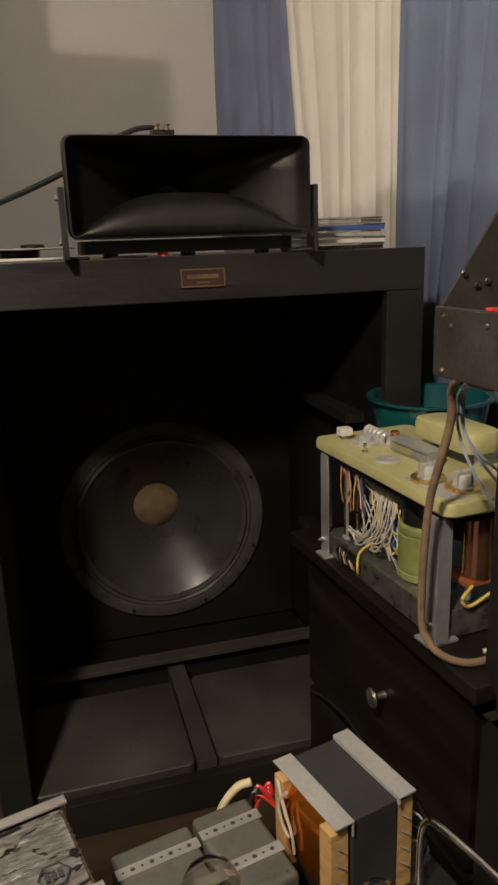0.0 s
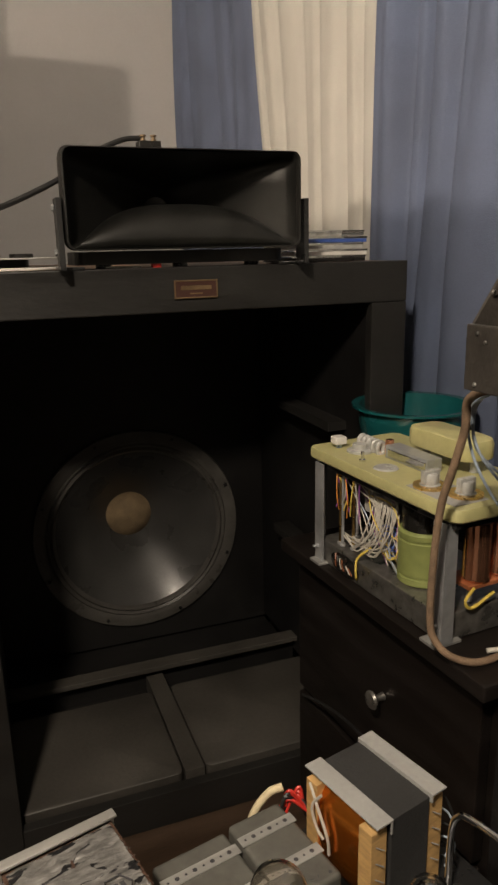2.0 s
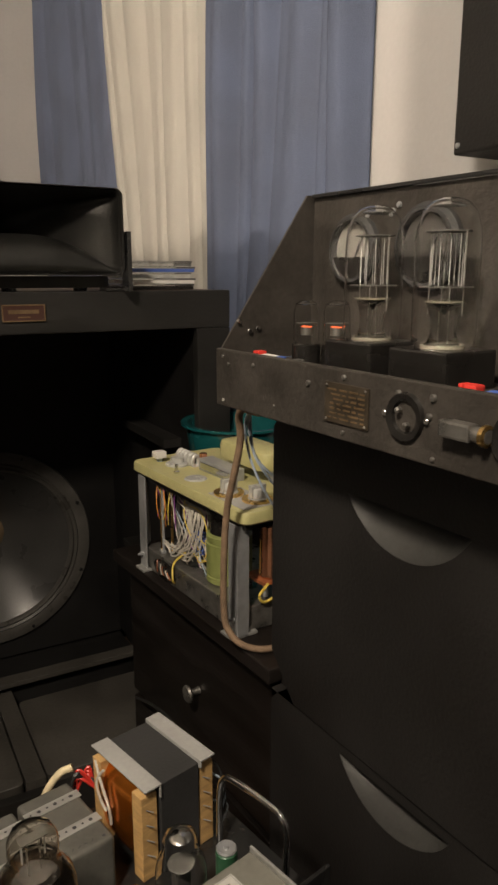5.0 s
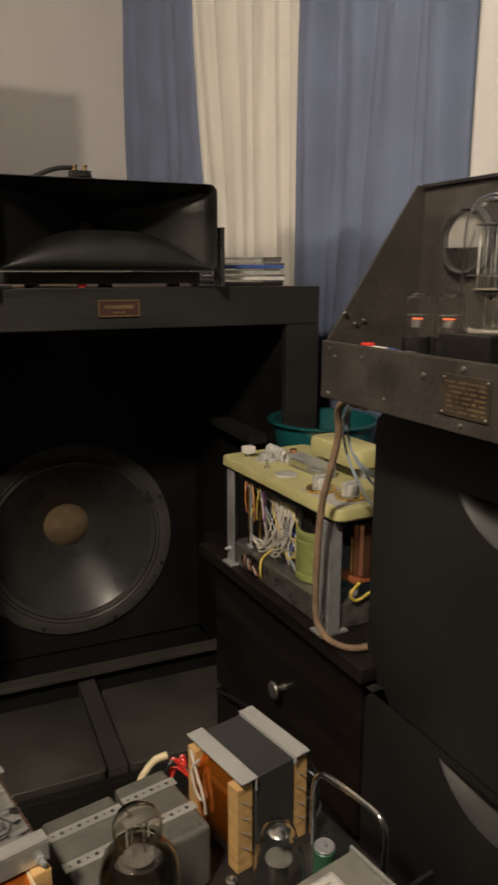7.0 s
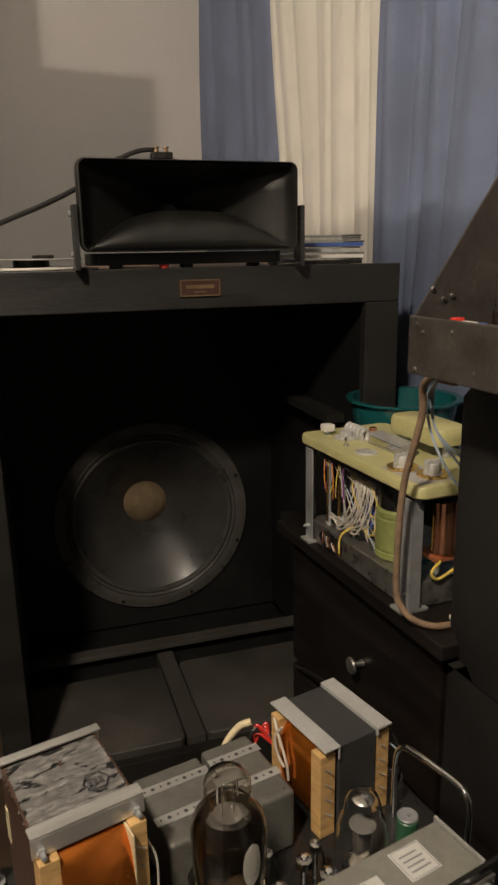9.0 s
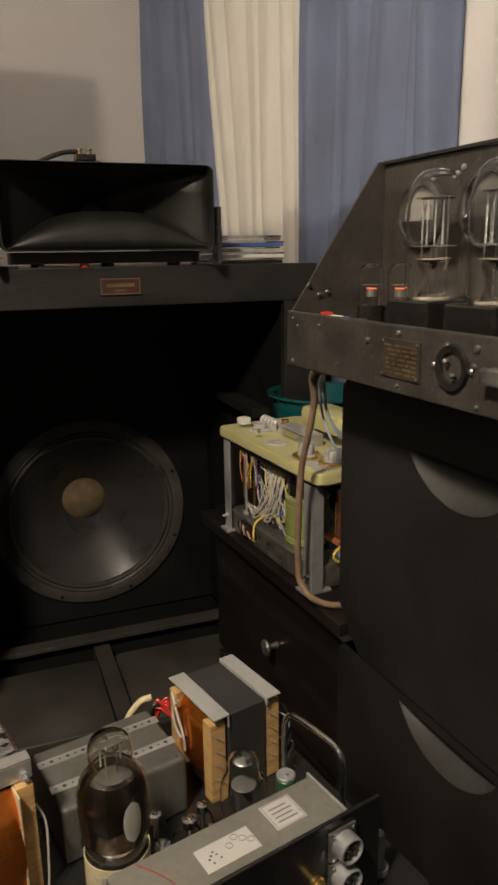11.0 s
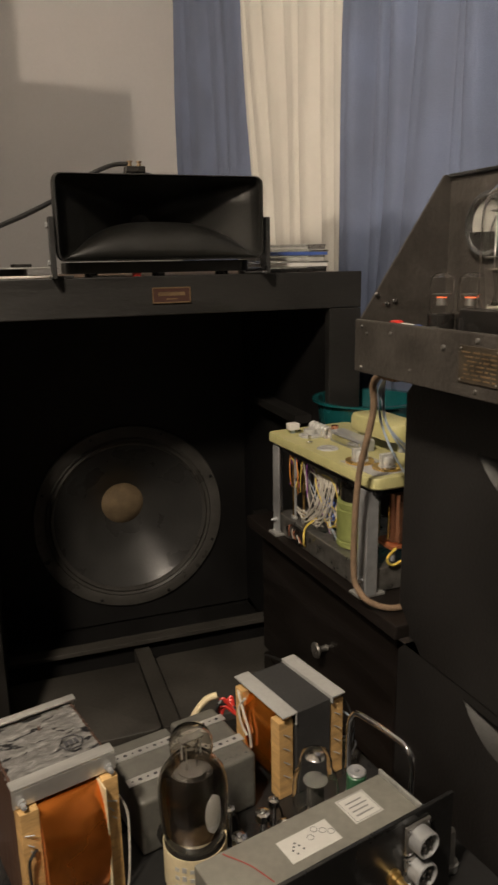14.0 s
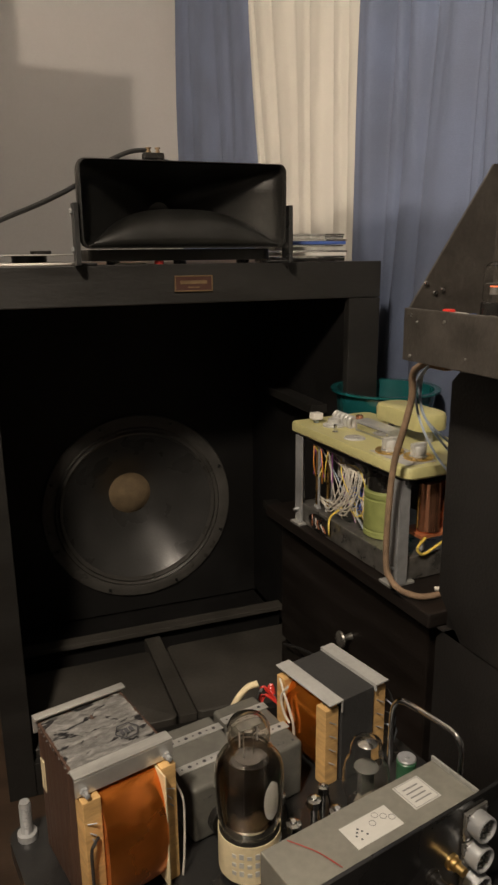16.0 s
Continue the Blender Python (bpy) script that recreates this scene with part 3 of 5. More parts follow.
dpart("top", box(0.150, 0.475, -0.49, -0.022, 0.527, 0.547, 0.003), "dresser")
dpart("carcass", box(0.185, 0.465, -0.48, -0.035, 0.0, 0.5265, 0.002), "dresser")
for z0, z1 in ((0.290, 0.512), (0.035, 0.277)):
    d = dpart("drawer_front", box(0.168, 0.1845, -0.470, -0.050, z0, z1, 0.003), "dresser")
    k = lathe([(0.006, 0.0), (0.0045, 0.008), (0.0055, 0.013), (0.0115, 0.016), (0.0135, 0.019), (0.0115, 0.022), (0.005, 0.0235), (0, 0.0235)], (0.1675, -0.288, z0 + 0.119), "-x", 24)
    dpart("knob", k, "oldsteel", "tarnished metal knob", True, d)

# ---- tape deck chassis on the dresser ----
place(0.936, 5.2, (-0.018, -0.0664, 0.0465))
DX, DY, DZ = 0.255, -0.255, 0.535
deck = thing("tape_deck", (DX, DY, DZ), "opened tape deck chassis with a cream top plate and bare wiring", "tape deck")


def kpart(name, bm, material, label="", smooth=False, parent=None):
    return part(name, moved(bm, Matrix.Translation((-DX, -DY, -DZ))), material, parent or deck, label, smooth)


top = loft([[(0.257 + x * s, -0.262 + y * s2, z) for x, y in rounded(0.172, 0.345, 0.014)] for s, s2, z in ((0.96, 0.98, 0.7035), (1.0, 1.0, 0.707), (1.0, 1.0, 0.718), (0.985, 0.992, 0.7215))])
kpart("top_plate", top, "cream", "cream enamelled top plate", True)
kpart("under_plate", box(0.180, 0.335, -0.425, -0.100, 0.694, 0.7030, 0.001), "blackmetal")
# base pan with a sagging cut-out in the near flange
pan = kpart("base_pan", box(0.180, 0.34, -0.410, -0.112, 0.536, 0.574, 0.002), "oldsteel", "tarnished steel base pan")
hole = loft([[(x, -0.187 + 0.038 * c, 0.553 + 0.017 * s) for c, s in [(math.cos(radians(a)), math.sin(radians(a))) for a in range(0, 360, 20)]] for x in (0.1785, 0.1798)])
kpart("cut_out", hole, "bakelite", "dark cut-out in the pan's side")


def angle_post(y, x, z0, z1, s):
    b = box(x, x + 0.0025, y, y + s * 0.024, z0, z1, 0.0006) if s > 0 else box(x, x + 0.0025, y + s * 0.024, y, z0, z1, 0.0006)
    box(x + 0.0026, x + 0.019, y, y + s * 0.0025, z0, z1, 0.0006, bm=b) if s > 0 else box(x + 0.0026, x + 0.019, y - 0.0025, y, z0, z1, 0.0006, bm=b)
    return b


for y, x, s in ((-0.418, 0.172, 1), (-0.108, 0.174, -1), (-0.418, 0.318, 1), (-0.108, 0.318, -1)):
    p = kpart("corner_post", angle_post(y, x, 0.536, 0.700, s), "steel", "zinc-plated angle post")
    kpart("foot", box(x - 0.010, x + 0.034, min(y, y + s * 0.03), max(y, y + s * 0.03), 0.5352, 0.5395, 0.001), "alu", "crumpled metal foot", parent=p)
    kpart("screw", lathe([(0, 0), (0.0035, 0), (0.0035, 0.004), (0.0022, 0.0045), (0.0022, 0.009), (0, 0.0095)], (x - 0.0002, y + s * 0.010, 0.562), "-x", 10), "steel", parent=p)
for x, y, m in ((0.192, -0.155, "brass"), (0.196, -0.185, "brass"), (0.19, -0.165, "steel"), (0.200, -0.372, "brass"), (0.196, -0.378, "steel"), (0.23, -0.145, "steel")):
    kpart("stay_rod", rod((x, y, 0.5745), 0.0024, 0.1185, n=10), m, smooth=True)
    kpart("nut", rod((x, y, 0.5745), 0.005, 0.005, n=6), "steel")
green = kpart("relay_can", lathe([(0, 0), (0.033, 0), (0.035, 0.002), (0.035, 0.010), (0.0335, 0.011), (0.0335, 0.014), (0.035, 0.015), (0.035, 0.062), (0.0335, 0.063), (0.0335, 0.066), (0.035, 0.067), (0.035, 0.074), (0.032, 0.077), (0, 0.077)], (0.226, -0.312, 0.5745), "z", 36), "olive", "olive-green round can", True)
kpart("motor_cap", lathe([(0, 0), (0.03, 0), (0.03, 0.03), (0.024, 0.036), (0, 0.036)], (0.226, -0.312, 0.6520), "z", 30), "bakelite", smooth=True)
for x, y in ((0.247, -0.392), (0.288, -0.388)):
    kpart("capacitor", lathe([(0, 0), (0.0165, 0), (0.0185, 0.002), (0.0185, 0.006), (0.0175, 0.008), (0.0175, 0.076), (0.016, 0.079), (0, 0.079)], (x, y, 0.604), "z", 28), "copper", "copper-sleeved capacitor", True)
kpart("circuit_board", box(0.222, 0.315, -0.408, -0.362, 0.598, 0.6035, 0.0008), "pcb")
for x in (0.235, 0.30):
    kpart("stand_off", rod((x, -0.395, 0.5745), 0.004, 0.0230, n=8), "steel")
rnd = random.Random(11)
for k in range(16):
    y = -0.205 - 0.006 * k + rnd.uniform(-0.004, 0.004)
    z1 = 0.640 + rnd.uniform(-0.01, 0.035)
    pts = [(0.205 + rnd.uniform(-0.006, 0.03), -0.150 - 0.004 * k, 0.690 - rnd.uniform(0, 0.03)), (0.196 + rnd.uniform(-0.004, 0.02), y + 0.02, z1), (0.192 + rnd.uniform(-0.004, 0.01), y - 0.005, 0.612 + rnd.uniform(-0.01, 0.02)), (0.196 + rnd.uniform(0, 0.03), y - 0.02, 0.5755)]
    kpart("wire", hose(pts, 0.0010, 6, 6), ("wire_white", "wire_white", "wire_white", "wire_blue", "wire_white", "wire_purple", "wire_white", "wire_yellow")[k % 8], smooth=True)
for k in range(14):
    y0 = -0.196 - 0.004 * k
    kpart("wire", hose([(0.190, y0 + 0.030, 0.598 + rnd.uniform(-0.006, 0.006)), (0.186 + rnd.uniform(-0.003, 0.006), y0 - 0.002, 0.592 + rnd.uniform(-0.006, 0.01)), (0.186 + rnd.uniform(-0.003, 0.008), y0 - 0.030, 0.612 + rnd.uniform(-0.006, 0.012)), (0.194, y0 - 0.040, 0.650 + rnd.uniform(-0.012, 0.012)), (0.205, y0 - 0.030, 0.676)], 0.0011, 6, 6), "wire_white", smooth=True)
for k in range(12):
    a, r = rnd.uniform(0, 6.28), rnd.uniform(0.010, 0.022)
    c = Vector((0.198 + rnd.uniform(-0.004, 0.012), -0.272 + rnd.uniform(-0.01, 0.01), 0.618 + rnd.uniform(-0.008, 0.008)))
    pts = [c + Vector((rnd.uniform(-0.004, 0.004), r * math.cos(a + t), r * math.sin(a + t))) for t in np.linspace(0, 4.2, 7)]
    kpart("wire", hose(pts, 0.0009, 6, 5), "bluep" if k % 3 else "wire_yellow", smooth=True)
for k in range(9):
    y = -0.150 - 0.007 * k
    kpart("wire", hose([(0.186, y + rnd.uniform(-0.01, 0.01), 0.690), (0.184 + rnd.uniform(-0.004, 0.012), y - 0.004, 0.66), (0.188, y + rnd.uniform(-0.012, 0.012), 0.635 + rnd.uniform(-0.01, 0.01))], 0.0010, 6, 6), ("wire_purple", "wire_orange", "wire_yellow", "wire_white")[k % 4], smooth=True)
for k in range(7):
    kpart("wire", hose([(0.1775, -0.165 - 0.006 * k, 0.566 - 0.002 * k), (0.174, -0.170 - 0.006 * k, 0.556), (0.176, -0.168 - 0.007 * k + rnd.uniform(-0.004, 0.004), 0.546)], 0.0010, 6, 5), ("pcb", "black_cable", "wire_white")[k % 3], smooth=True)
kpart("wire", hose([(0.178, -0.222, 0.545), (0.170, -0.232, 0.556), (0.176, -0.226, 0.580), (0.190, -0.240, 0.600)], 0.0018, 6, 6), "wire_yellow", smooth=True)
kpart("wire", hose([(0.23, -0.4085, 0.600), (0.21, -0.4155, 0.590), (0.222, -0.4155, 0.578), (0.26, -0.4125, 0.590)], 0.0022, 6, 6), "wire_yellow", smooth=True)
for k, (x, y) in enumerate(((0.205, -0.145), (0.215, -0.205), (0.24, -0.21), (0.26, -0.15), (0.285, -0.20))):
    kpart("component", box(x, x + 0.022, y, y + 0.02, 0.630 + 0.006 * k, 0.6935, 0.002), ("bakelite", "greyplastic", "steel", "copper", "bakelite")[k])
# controls on the top plate
sw = kpart("rocker_switch", box(0.197, 0.216, -0.134, -0.116, 0.728, 0.740, 0.002), "whiteplastic", "small white switch button")
kpart("stem", box(0.203, 0.210, -0.128, -0.122, 0.7216, 0.7279, 0), "wire_blue", parent=sw)
lever = kpart("selector", lathe([(0, 0), (0.020, 0), (0.020, 0.003), (0.012, 0.005), (0.011, 0.013), (0, 0.014)], (0.222, -0.160, 0.7216), "z", 24), "greyplastic", "clear grey selector knob", True)
for k in range(5):
    ring = [(0.240 + 0.006 * math.cos(a), -0.140 - 0.012 * k, 0.731 + 0.009 * math.sin(a)) for a in np.linspace(0, 2 * math.pi, 9)]
    kpart("key", hose(ring, 0.004, 8, 3), "greyplastic", "clear grey plastic key", True)
kpart("toggle", lathe([(0, 0), (0.005, 0), (0.005, 0.003), (0.0022, 0.004), (0.0028, 0.014), (0, 0.015)], (0.196, -0.205, 0.7216), "z", 12), "chrome", "chrome toggle", True)
kpart("thumb_plate", lathe([(0, 0), (0.018, 0), (0.016, 0.002), (0, 0.003)], (0.205, -0.250, 0.7216), "z", 28), "greyplastic", "", True)
head = kpart("head_block", box(0.236, 0.262, -0.300, -0.205, 0.7216, 0.741, 0.0015), "steel", "bright metal head block")
kpart("head_roller", rod((0.249, -0.198, 0.7216), 0.0065, 0.024, n=20), "copper", "copper guide roller", True, head)
kpart("head_strip", box(0.233, 0.2358, -0.298, -0.215, 0.727, 0.737, 0.0005), "chrome", parent=head)
cover = loft([[(0.296 + x * s, -0.275 + y * s, z) for x, y in rounded(0.058, 0.135, 0.020)] for s, z in ((0.98, 0.742), (1.0, 0.745), (1.0, 0.762), (0.96, 0.768), (0.86, 0.770))])
kpart("head_cover", cover, "cream", "rounded cream head cover", True)
for y in (-0.225, -0.325):
    kpart("cover_pillar", rod((0.296, y, 0.7216), 0.006, 0.0205, n=12), "steel", smooth=True)
for x, y in ((0.205, -0.345), (0.222, -0.392)):
    ringm = kpart("knob_ring", lathe([(0.014, 0), (0.022, 0), (0.022, 0.004), (0.014, 0.004)], (x, y, 0.7216), "z", 32, True), "brass", "brass dial ring", True)
    kpart("knob", lathe([(0, 0), (0.0135, 0), (0.0135, 0.004), (0.010, 0.005), (0.010, 0.017), (0.0085, 0.019), (0, 0.019)], (x, y, 0.7217), "z", 24), "greyplastic", "grey knob", True, ringm)
    kpart("knob_wing", box(x - 0.0125, x + 0.0125, y - 0.004, y + 0.004, 0.727, 0.745, 0.001), "greyplastic", parent=ringm)
kpart("scale_plate", box(0.182, 0.236, -0.418, -0.325, 0.7216, 0.7222, 0), "greypaint")

# teal basin behind the deck, standing on a dark box
place()
stack_box = thing("dark_box", (0.388, -0.09, 0.5475), "plain dark box on the dresser", "box", turn=4.8)
part("body", box(-0.075, 0.060, -0.10, 0.05, 0.0, 0.085, 0.003), "tower", stack_box)
basin = thing("basin", (0.382, -0.055, 0.633), "round teal plastic basin behind the tape deck", "basin")
part("bowl", lathe([(0, 0), (0.070, 0), (0.082, 0.015), (0.094, 0.108), (0.103, 0.112), (0.103, 0.116), (0.091, 0.115), (0.079, 0.017), (0.068, 0.005), (0, 0.005)], (0, 0, 0), "z", 48), "teal", basin, smooth=True)

# ---- pair of stacked black loudspeakers beside the dresser ----
def stacked_box(z0, z1, label, zc):
    """A box whose front has a half-moon cut-out with a grey dished cup behind it."""
    s = thing("loudspeaker", (0.3615, -0.8476, z0), label, "loudspeaker", "stacked loudspeakers", turn=4.3)
    h, y0, y1 = z1 - z0, -0.275, 0.275
    chord, sag, cy, zt = 0.138, 0.040, 0.092, zc - z0
    rad = (chord * chord / 4 + sag * sag) / (2 * sag)
    half = math.asin(chord / 2 / rad)
    moon = [(cy + rad * math.sin(a), zt - sag + rad - rad * math.cos(a)) for a in np.linspace(-half, half, 25)]
    moon += [(cy + chord / 2 - chord * k / 8, zt) for k in range(1, 8)]
    oy, oz = cy, zt - sag * 0.4
    outer = []
    for y, z in moon:
        c, q = y - oy, z - oz
        t = min(((y1 - oy) if c > 0 else (oy - y0)) / max(abs(c), 1e-6), ((h - oz) if q > 0 else oz) / max(abs(q), 1e-6))
        outer.append((oy + t * c, oz + t * q))
    b = bmesh.new()
    rings = [[b.verts.new((x, y, z)) for y, z in ring] for ring, x in ((outer, -0.200), (moon, -0.200), (moon, -0.186), (outer, -0.186))]
    n = len(moon)
    for a, c in zip(rings, rings[1:] + rings[:1]):
        for k in range(n):
            j = (k + 1) % n
            b.faces.new((a[k], a[j], c[j], c[k]))
    part("front_board", b, "tower", s)
    part("corner_strip", box(-0.200, -0.1865, y0, y1, h - 0.001, h, 0), "tower", s)
    part("body", box(-0.150, 0.165, y0, y1, 0.0, h, 0.002), "tower", s)
    for ya, yb in ((y0, y0 + 0.014), (y1 - 0.014, y1)):
        part("side_strip", box(-0.1855, -0.1505, ya, yb, 0.0, h, 0), "tower", s)
    arc = moon[:25]
    rows = []
    for t in np.linspace(0, 1, 7):
        rows.append([(-0.1992 + 0.046 * t ** 1.4, y * (1 - t) + (cy + (y - cy) * 0.9) * t, z * (1 - t) + (zt + 0.012) * t) for y, z in arc])
    cb = bmesh.new()
    vs = [[cb.verts.new(q) for q in r] for r in rows]
    for a, c in zip(vs, vs[1:]):
        for k in range(24):
            cb.faces.new((a[k], a[k + 1], c[k + 1], c[k]))
    part("cup", cb, "greycone", s, "grey dished cup", True)
    return s


stacked_box(0.0, 0.5705, "black vinyl-covered box with a half-moon opening, standing on the floor", 0.560)
stacked_box(0.571, 0.882, "black vinyl-covered box with a half-moon opening, stacked on another", 0.822)

# ---- valve amplifier on the stack ----
place(0.926, 4.3, (-0.0345, -0.0995, 0.0633))
AX, AY, AZ = 0.20, -0.80, 0.8845
vamp = thing("valve_amplifier", (AX, AY, AZ), "dark valve amplifier with sloping hood, big clear tubes and round meters", "valve amplifier")


def vpart(name, bm, material, label="", smooth=False, parent=None):
    return part(name, moved(bm, Matrix.Translation((-AX, -AY, -AZ))), material, parent or vamp, label, smooth)


vpart("front_panel", box(0.080, 0.086, -1.06, -0.538, 0.893, 0.950, 0.0015), "chassis_brown", "brown-black hammered front panel")
vpart("chassis", box(0.0865, 0.34, -1.058, -0.5415, 0.8965, 0.936, 0.001), "chassis_brown")
for y0, y1 in ((-0.66, -0.60), (-0.925, -0.885)):
    vpart("foot", box(0.135, 0.19, y0, y1, 0.8847, 0.8962, 0.001), "benchwood", "wooden packing block")
vpart("hood_side", prism([(0.0862, 0.9365), (0.0862, 0.9505), (0.190, 1.101), (0.340, 1.101), (0.340, 0.9365)], -0.5410, -0.5380), "chassis_brown", "sloping dark hood cheek")
vpart("hood_back", box(0.1965, 0.1995, -1.058, -0.544, 0.9365, 1.0975, 0), "chassis_brown")
vpart("hood_top", box(0.192, 0.34, -1.058, -0.544, 1.098, 1.1015, 0.0005), "blackmetal")
for y, z, r in ((-0.552, 0.943, 0.0032), (-0.552, 0.899, 0.0032), (-0.562, 0.936, 0.0028), (-0.606, 0.9395, 0.003), (-0.640, 0.9065, 0.0018), (-0.690, 0.9335, 0.0042), (-0.735, 0.9435, 0.0036), (-0.735, 0.8995, 0.003), (-0.795, 0.939, 0.0045), (-0.828, 0.9405, 0.0045), (-0.830, 0.898, 0.003), (-0.905, 0.945, 0.004), (-0.905, 0.898, 0.004), (-0.825, 0.927, 0.004)):
    screw("screw", vamp, (0.080 - AX, y - AY, z - AZ), r * 0.66, "-x", "oldsteel")
# gilt rating plate with unreadable lines
rp = vpart("rating_plate", box(0.0785, 0.0798, -0.765, -0.713, 0.906, 0.9385, 0.0004), "wornplate", "worn gilt rating plate")
rnd = random.Random(21)
for k in range(7):
    y0 = -0.761
    while y0 < -0.722:
        w = rnd.uniform(0.003, 0.012)
        vpart("engraved_bar", box(0.0782, 0.0784, y0, min(y0 + w, -0.717), 0.9095 + 0.0038 * k, 0.9107 + 0.0038 * k + rnd.uniform(0, 0.0006), 0), "gold", parent=rp)
        y0 += w + rnd.uniform(0.0015, 0.004)
for q in ((-0.762, 0.9085), (-0.716, 0.9085), (-0.762, 0.936), (-0.716, 0.936)):
    vpart("rivet", rod((0.0784, *q), 0.0012, 0.001, "-x", n=10), "oldsteel", parent=rp, smooth=True)
for y, z in ((-0.803, 0.9235), (-0.896, 0.9235)):
    s = vpart("socket", lathe([(0, -0.004), (0.010, -0.004), (0.012, 0.002), (0.017, 0.003), (0.018, 0.0), (0.018, -0.004)], (0.0795, y, z), "-x", 32), "bakelite", "black bakelite socket", True)
    for a in (30, 210):
        vpart("socket_pin", rod((0.0785, y + 0.0065 * math.cos(radians(a + 20)), z + 0.0065 * math.sin(radians(a + 20))), 0.0022, 0.005, "-x", n=8), "oldsteel", parent=s)
    for q in (-1, 1):
        vpart("socket_screw", rod((0.0793, y + q * 0.0205, z), 0.0024, 0.002, "-x", n=12), "oldsteel", parent=s)
jk = vpart("plug_shell", box(0.069, 0.0795, -0.868, -0.842, 0.918, 0.930, 0.002), "oldsteel", "metal plug shell")
vpart("plug_collar", rod((0.074, -0.868, 0.924), 0.0052, 0.012, "-y", n=20), "oldsteel", smooth=True, parent=jk)
vpart("plug_ring", lathe([(0.005, 0), (0.0072, 0.001), (0.0072, 0.004), (0.005, 0.005)], (0.074, -0.875, 0.924), "-y", 24, True), "brass", smooth=True, parent=jk)


def big_tube(x, y):
    t = thing("vacuum_tube", (x, y, 0.9362), "large clear glass transmitting tube on a black pedestal", "vacuum tube", "big tubes")
    part("pedestal", box(-0.028, 0.028, -0.030, 0.030, 0.0, 0.030, 0.002), "bakelite", t)
    g = part("envelope", lathe([(0.0210, 0.0305), (0.0242, 0.034), (0.0248, 0.040), (0.0248, 0.108), (0.0238, 0.121), (0.0203, 0.132), (0.0140, 0.139), (0.0070, 0.1415), (0.0000, 0.142), (0.0000, 0.1412), (0.0069, 0.1407), (0.0136, 0.1382), (0.0198, 0.1314), (0.0232, 0.1206), (0.0243, 0.108), (0.0243, 0.0405), (0.0236, 0.035), (0.0210, 0.0315)], (0, 0, 0), "z", 40, True), "glass", t, "clear glass envelope", True)
    g.visible_shadow = False
    part("stem", lathe([(0.0000, 0.031), (0.0133, 0.031), (0.0098, 0.042), (0.0105, 0.052), (0.0150, 0.066), (0.0138, 0.0665), (0.0000, 0.056)], (0, 0, 0), "z", 24), "glass", t, "flared glass stem", True)
    part("mica", lathe([(0.0182, 0.076), (0.0203, 0.076), (0.0203, 0.077), (0.0182, 0.077)], (0, 0, 0), "z", 28, True), "mica", t)
    part("mica", lathe([(0.0000, 0.117), (0.0168, 0.117), (0.0168, 0.118), (0.0000, 0.118)], (0, 0, 0), "z", 28), "mica", t)
    for q in (-0.004, 0.004):
        part("lead_wire", rod((0, q, 0.033), 0.0004, 0.043, n=6), "oldsteel", t)
    part("stem_ring", lathe([(0.0145, 0.0305), (0.0175, 0.0305), (0.0172, 0.033), (0.0145, 0.033)], (0, 0, 0), "z", 20, True), "stem", t, smooth=True)
    part("press_collar", lathe([(0.0140, 0.0645), (0.0156, 0.0650), (0.0156, 0.0662), (0.0140, 0.0660)], (0, 0, 0), "z", 20, True), "stem", t, smooth=True)
    for k in range(10):
        a = 2 * math.pi * k / 10
        part("cage_wire", rod((0.0085 * math.cos(a), 0.0150 * math.sin(a), 0.0775), 0.0003, 0.039, n=6), "greyplastic", t)
    part("filament", hose([(0, -0.007, 0.078), (0, -0.0045, 0.112), (0, -0.002, 0.080), (0, 0.002, 0.112), (0, 0.0045, 0.080), (0, 0.007, 0.112)], 0.0004, 6, 4), "getter", t, smooth=True)
    for q in (-1, 1):
        part("support_wire", rod((0, q * 0.0172, 0.055), 0.0005, 0.063, n=8), "oldsteel", t)
    part("getter_patch", lathe([(0.0000, 0.1396), (0.0077, 0.1384), (0.0126, 0.136), (0.0126, 0.1358), (0.0000, 0.1392)], (0, 0, 0), "z", 24), "getter", t, smooth=True)
    return t


first = big_tube(0.148, -0.690)
copy_thing(first, pose(*(placing() @ Vector((0.146, -0.773, 0.9362))), 0, 0, PLACE["turn"]))


def small_tube(x, y, r, h):
    t = thing("vacuum_tube", (x, y, 0.9362), "small clear glass tube with a glowing red heater", "vacuum tube", "small tubes")
    part("pedestal", rod((0, 0, 0), r * 1.05, 0.022, n=24), "bakelite", t, smooth=True)
    g = part("envelope", lathe([(r * 0.8, 0.0225), (r * 0.95, 0.026), (r * 0.95, h - 0.010), (r * 0.8, h - 0.003), (r * 0.4, h), (0, h + 0.0005), (0, h - 0.0003), (r * 0.38, h - 0.001), (r * 0.75, h - 0.004), (r * 0.88, h - 0.011), (r * 0.88, 0.0265), (r * 0.8, 0.0235)], (0, 0, 0), "z", 30, True), "glass", t, smooth=True)
    g.visible_shadow = False
    part("anode", lathe([(0, 0.030), (r * 0.42, 0.030), (r * 0.42, h * 0.60), (0, h * 0.60)], (0, 0, 0), "z", 16), "oldsteel", t, smooth=True)
    part("heater", box(-r * 0.15, r * 0.15, -r * 0.45, r * 0.45, h * 0.605, h * 0.618, 0), "glow", t, "glowing heater")
    part("top_mica", lathe([(0, h * 0.66), (r * 0.75, h * 0.66), (r * 0.75, h * 0.67), (0, h * 0.67)], (0, 0, 0), "z", 16), "mica", t)
    return t


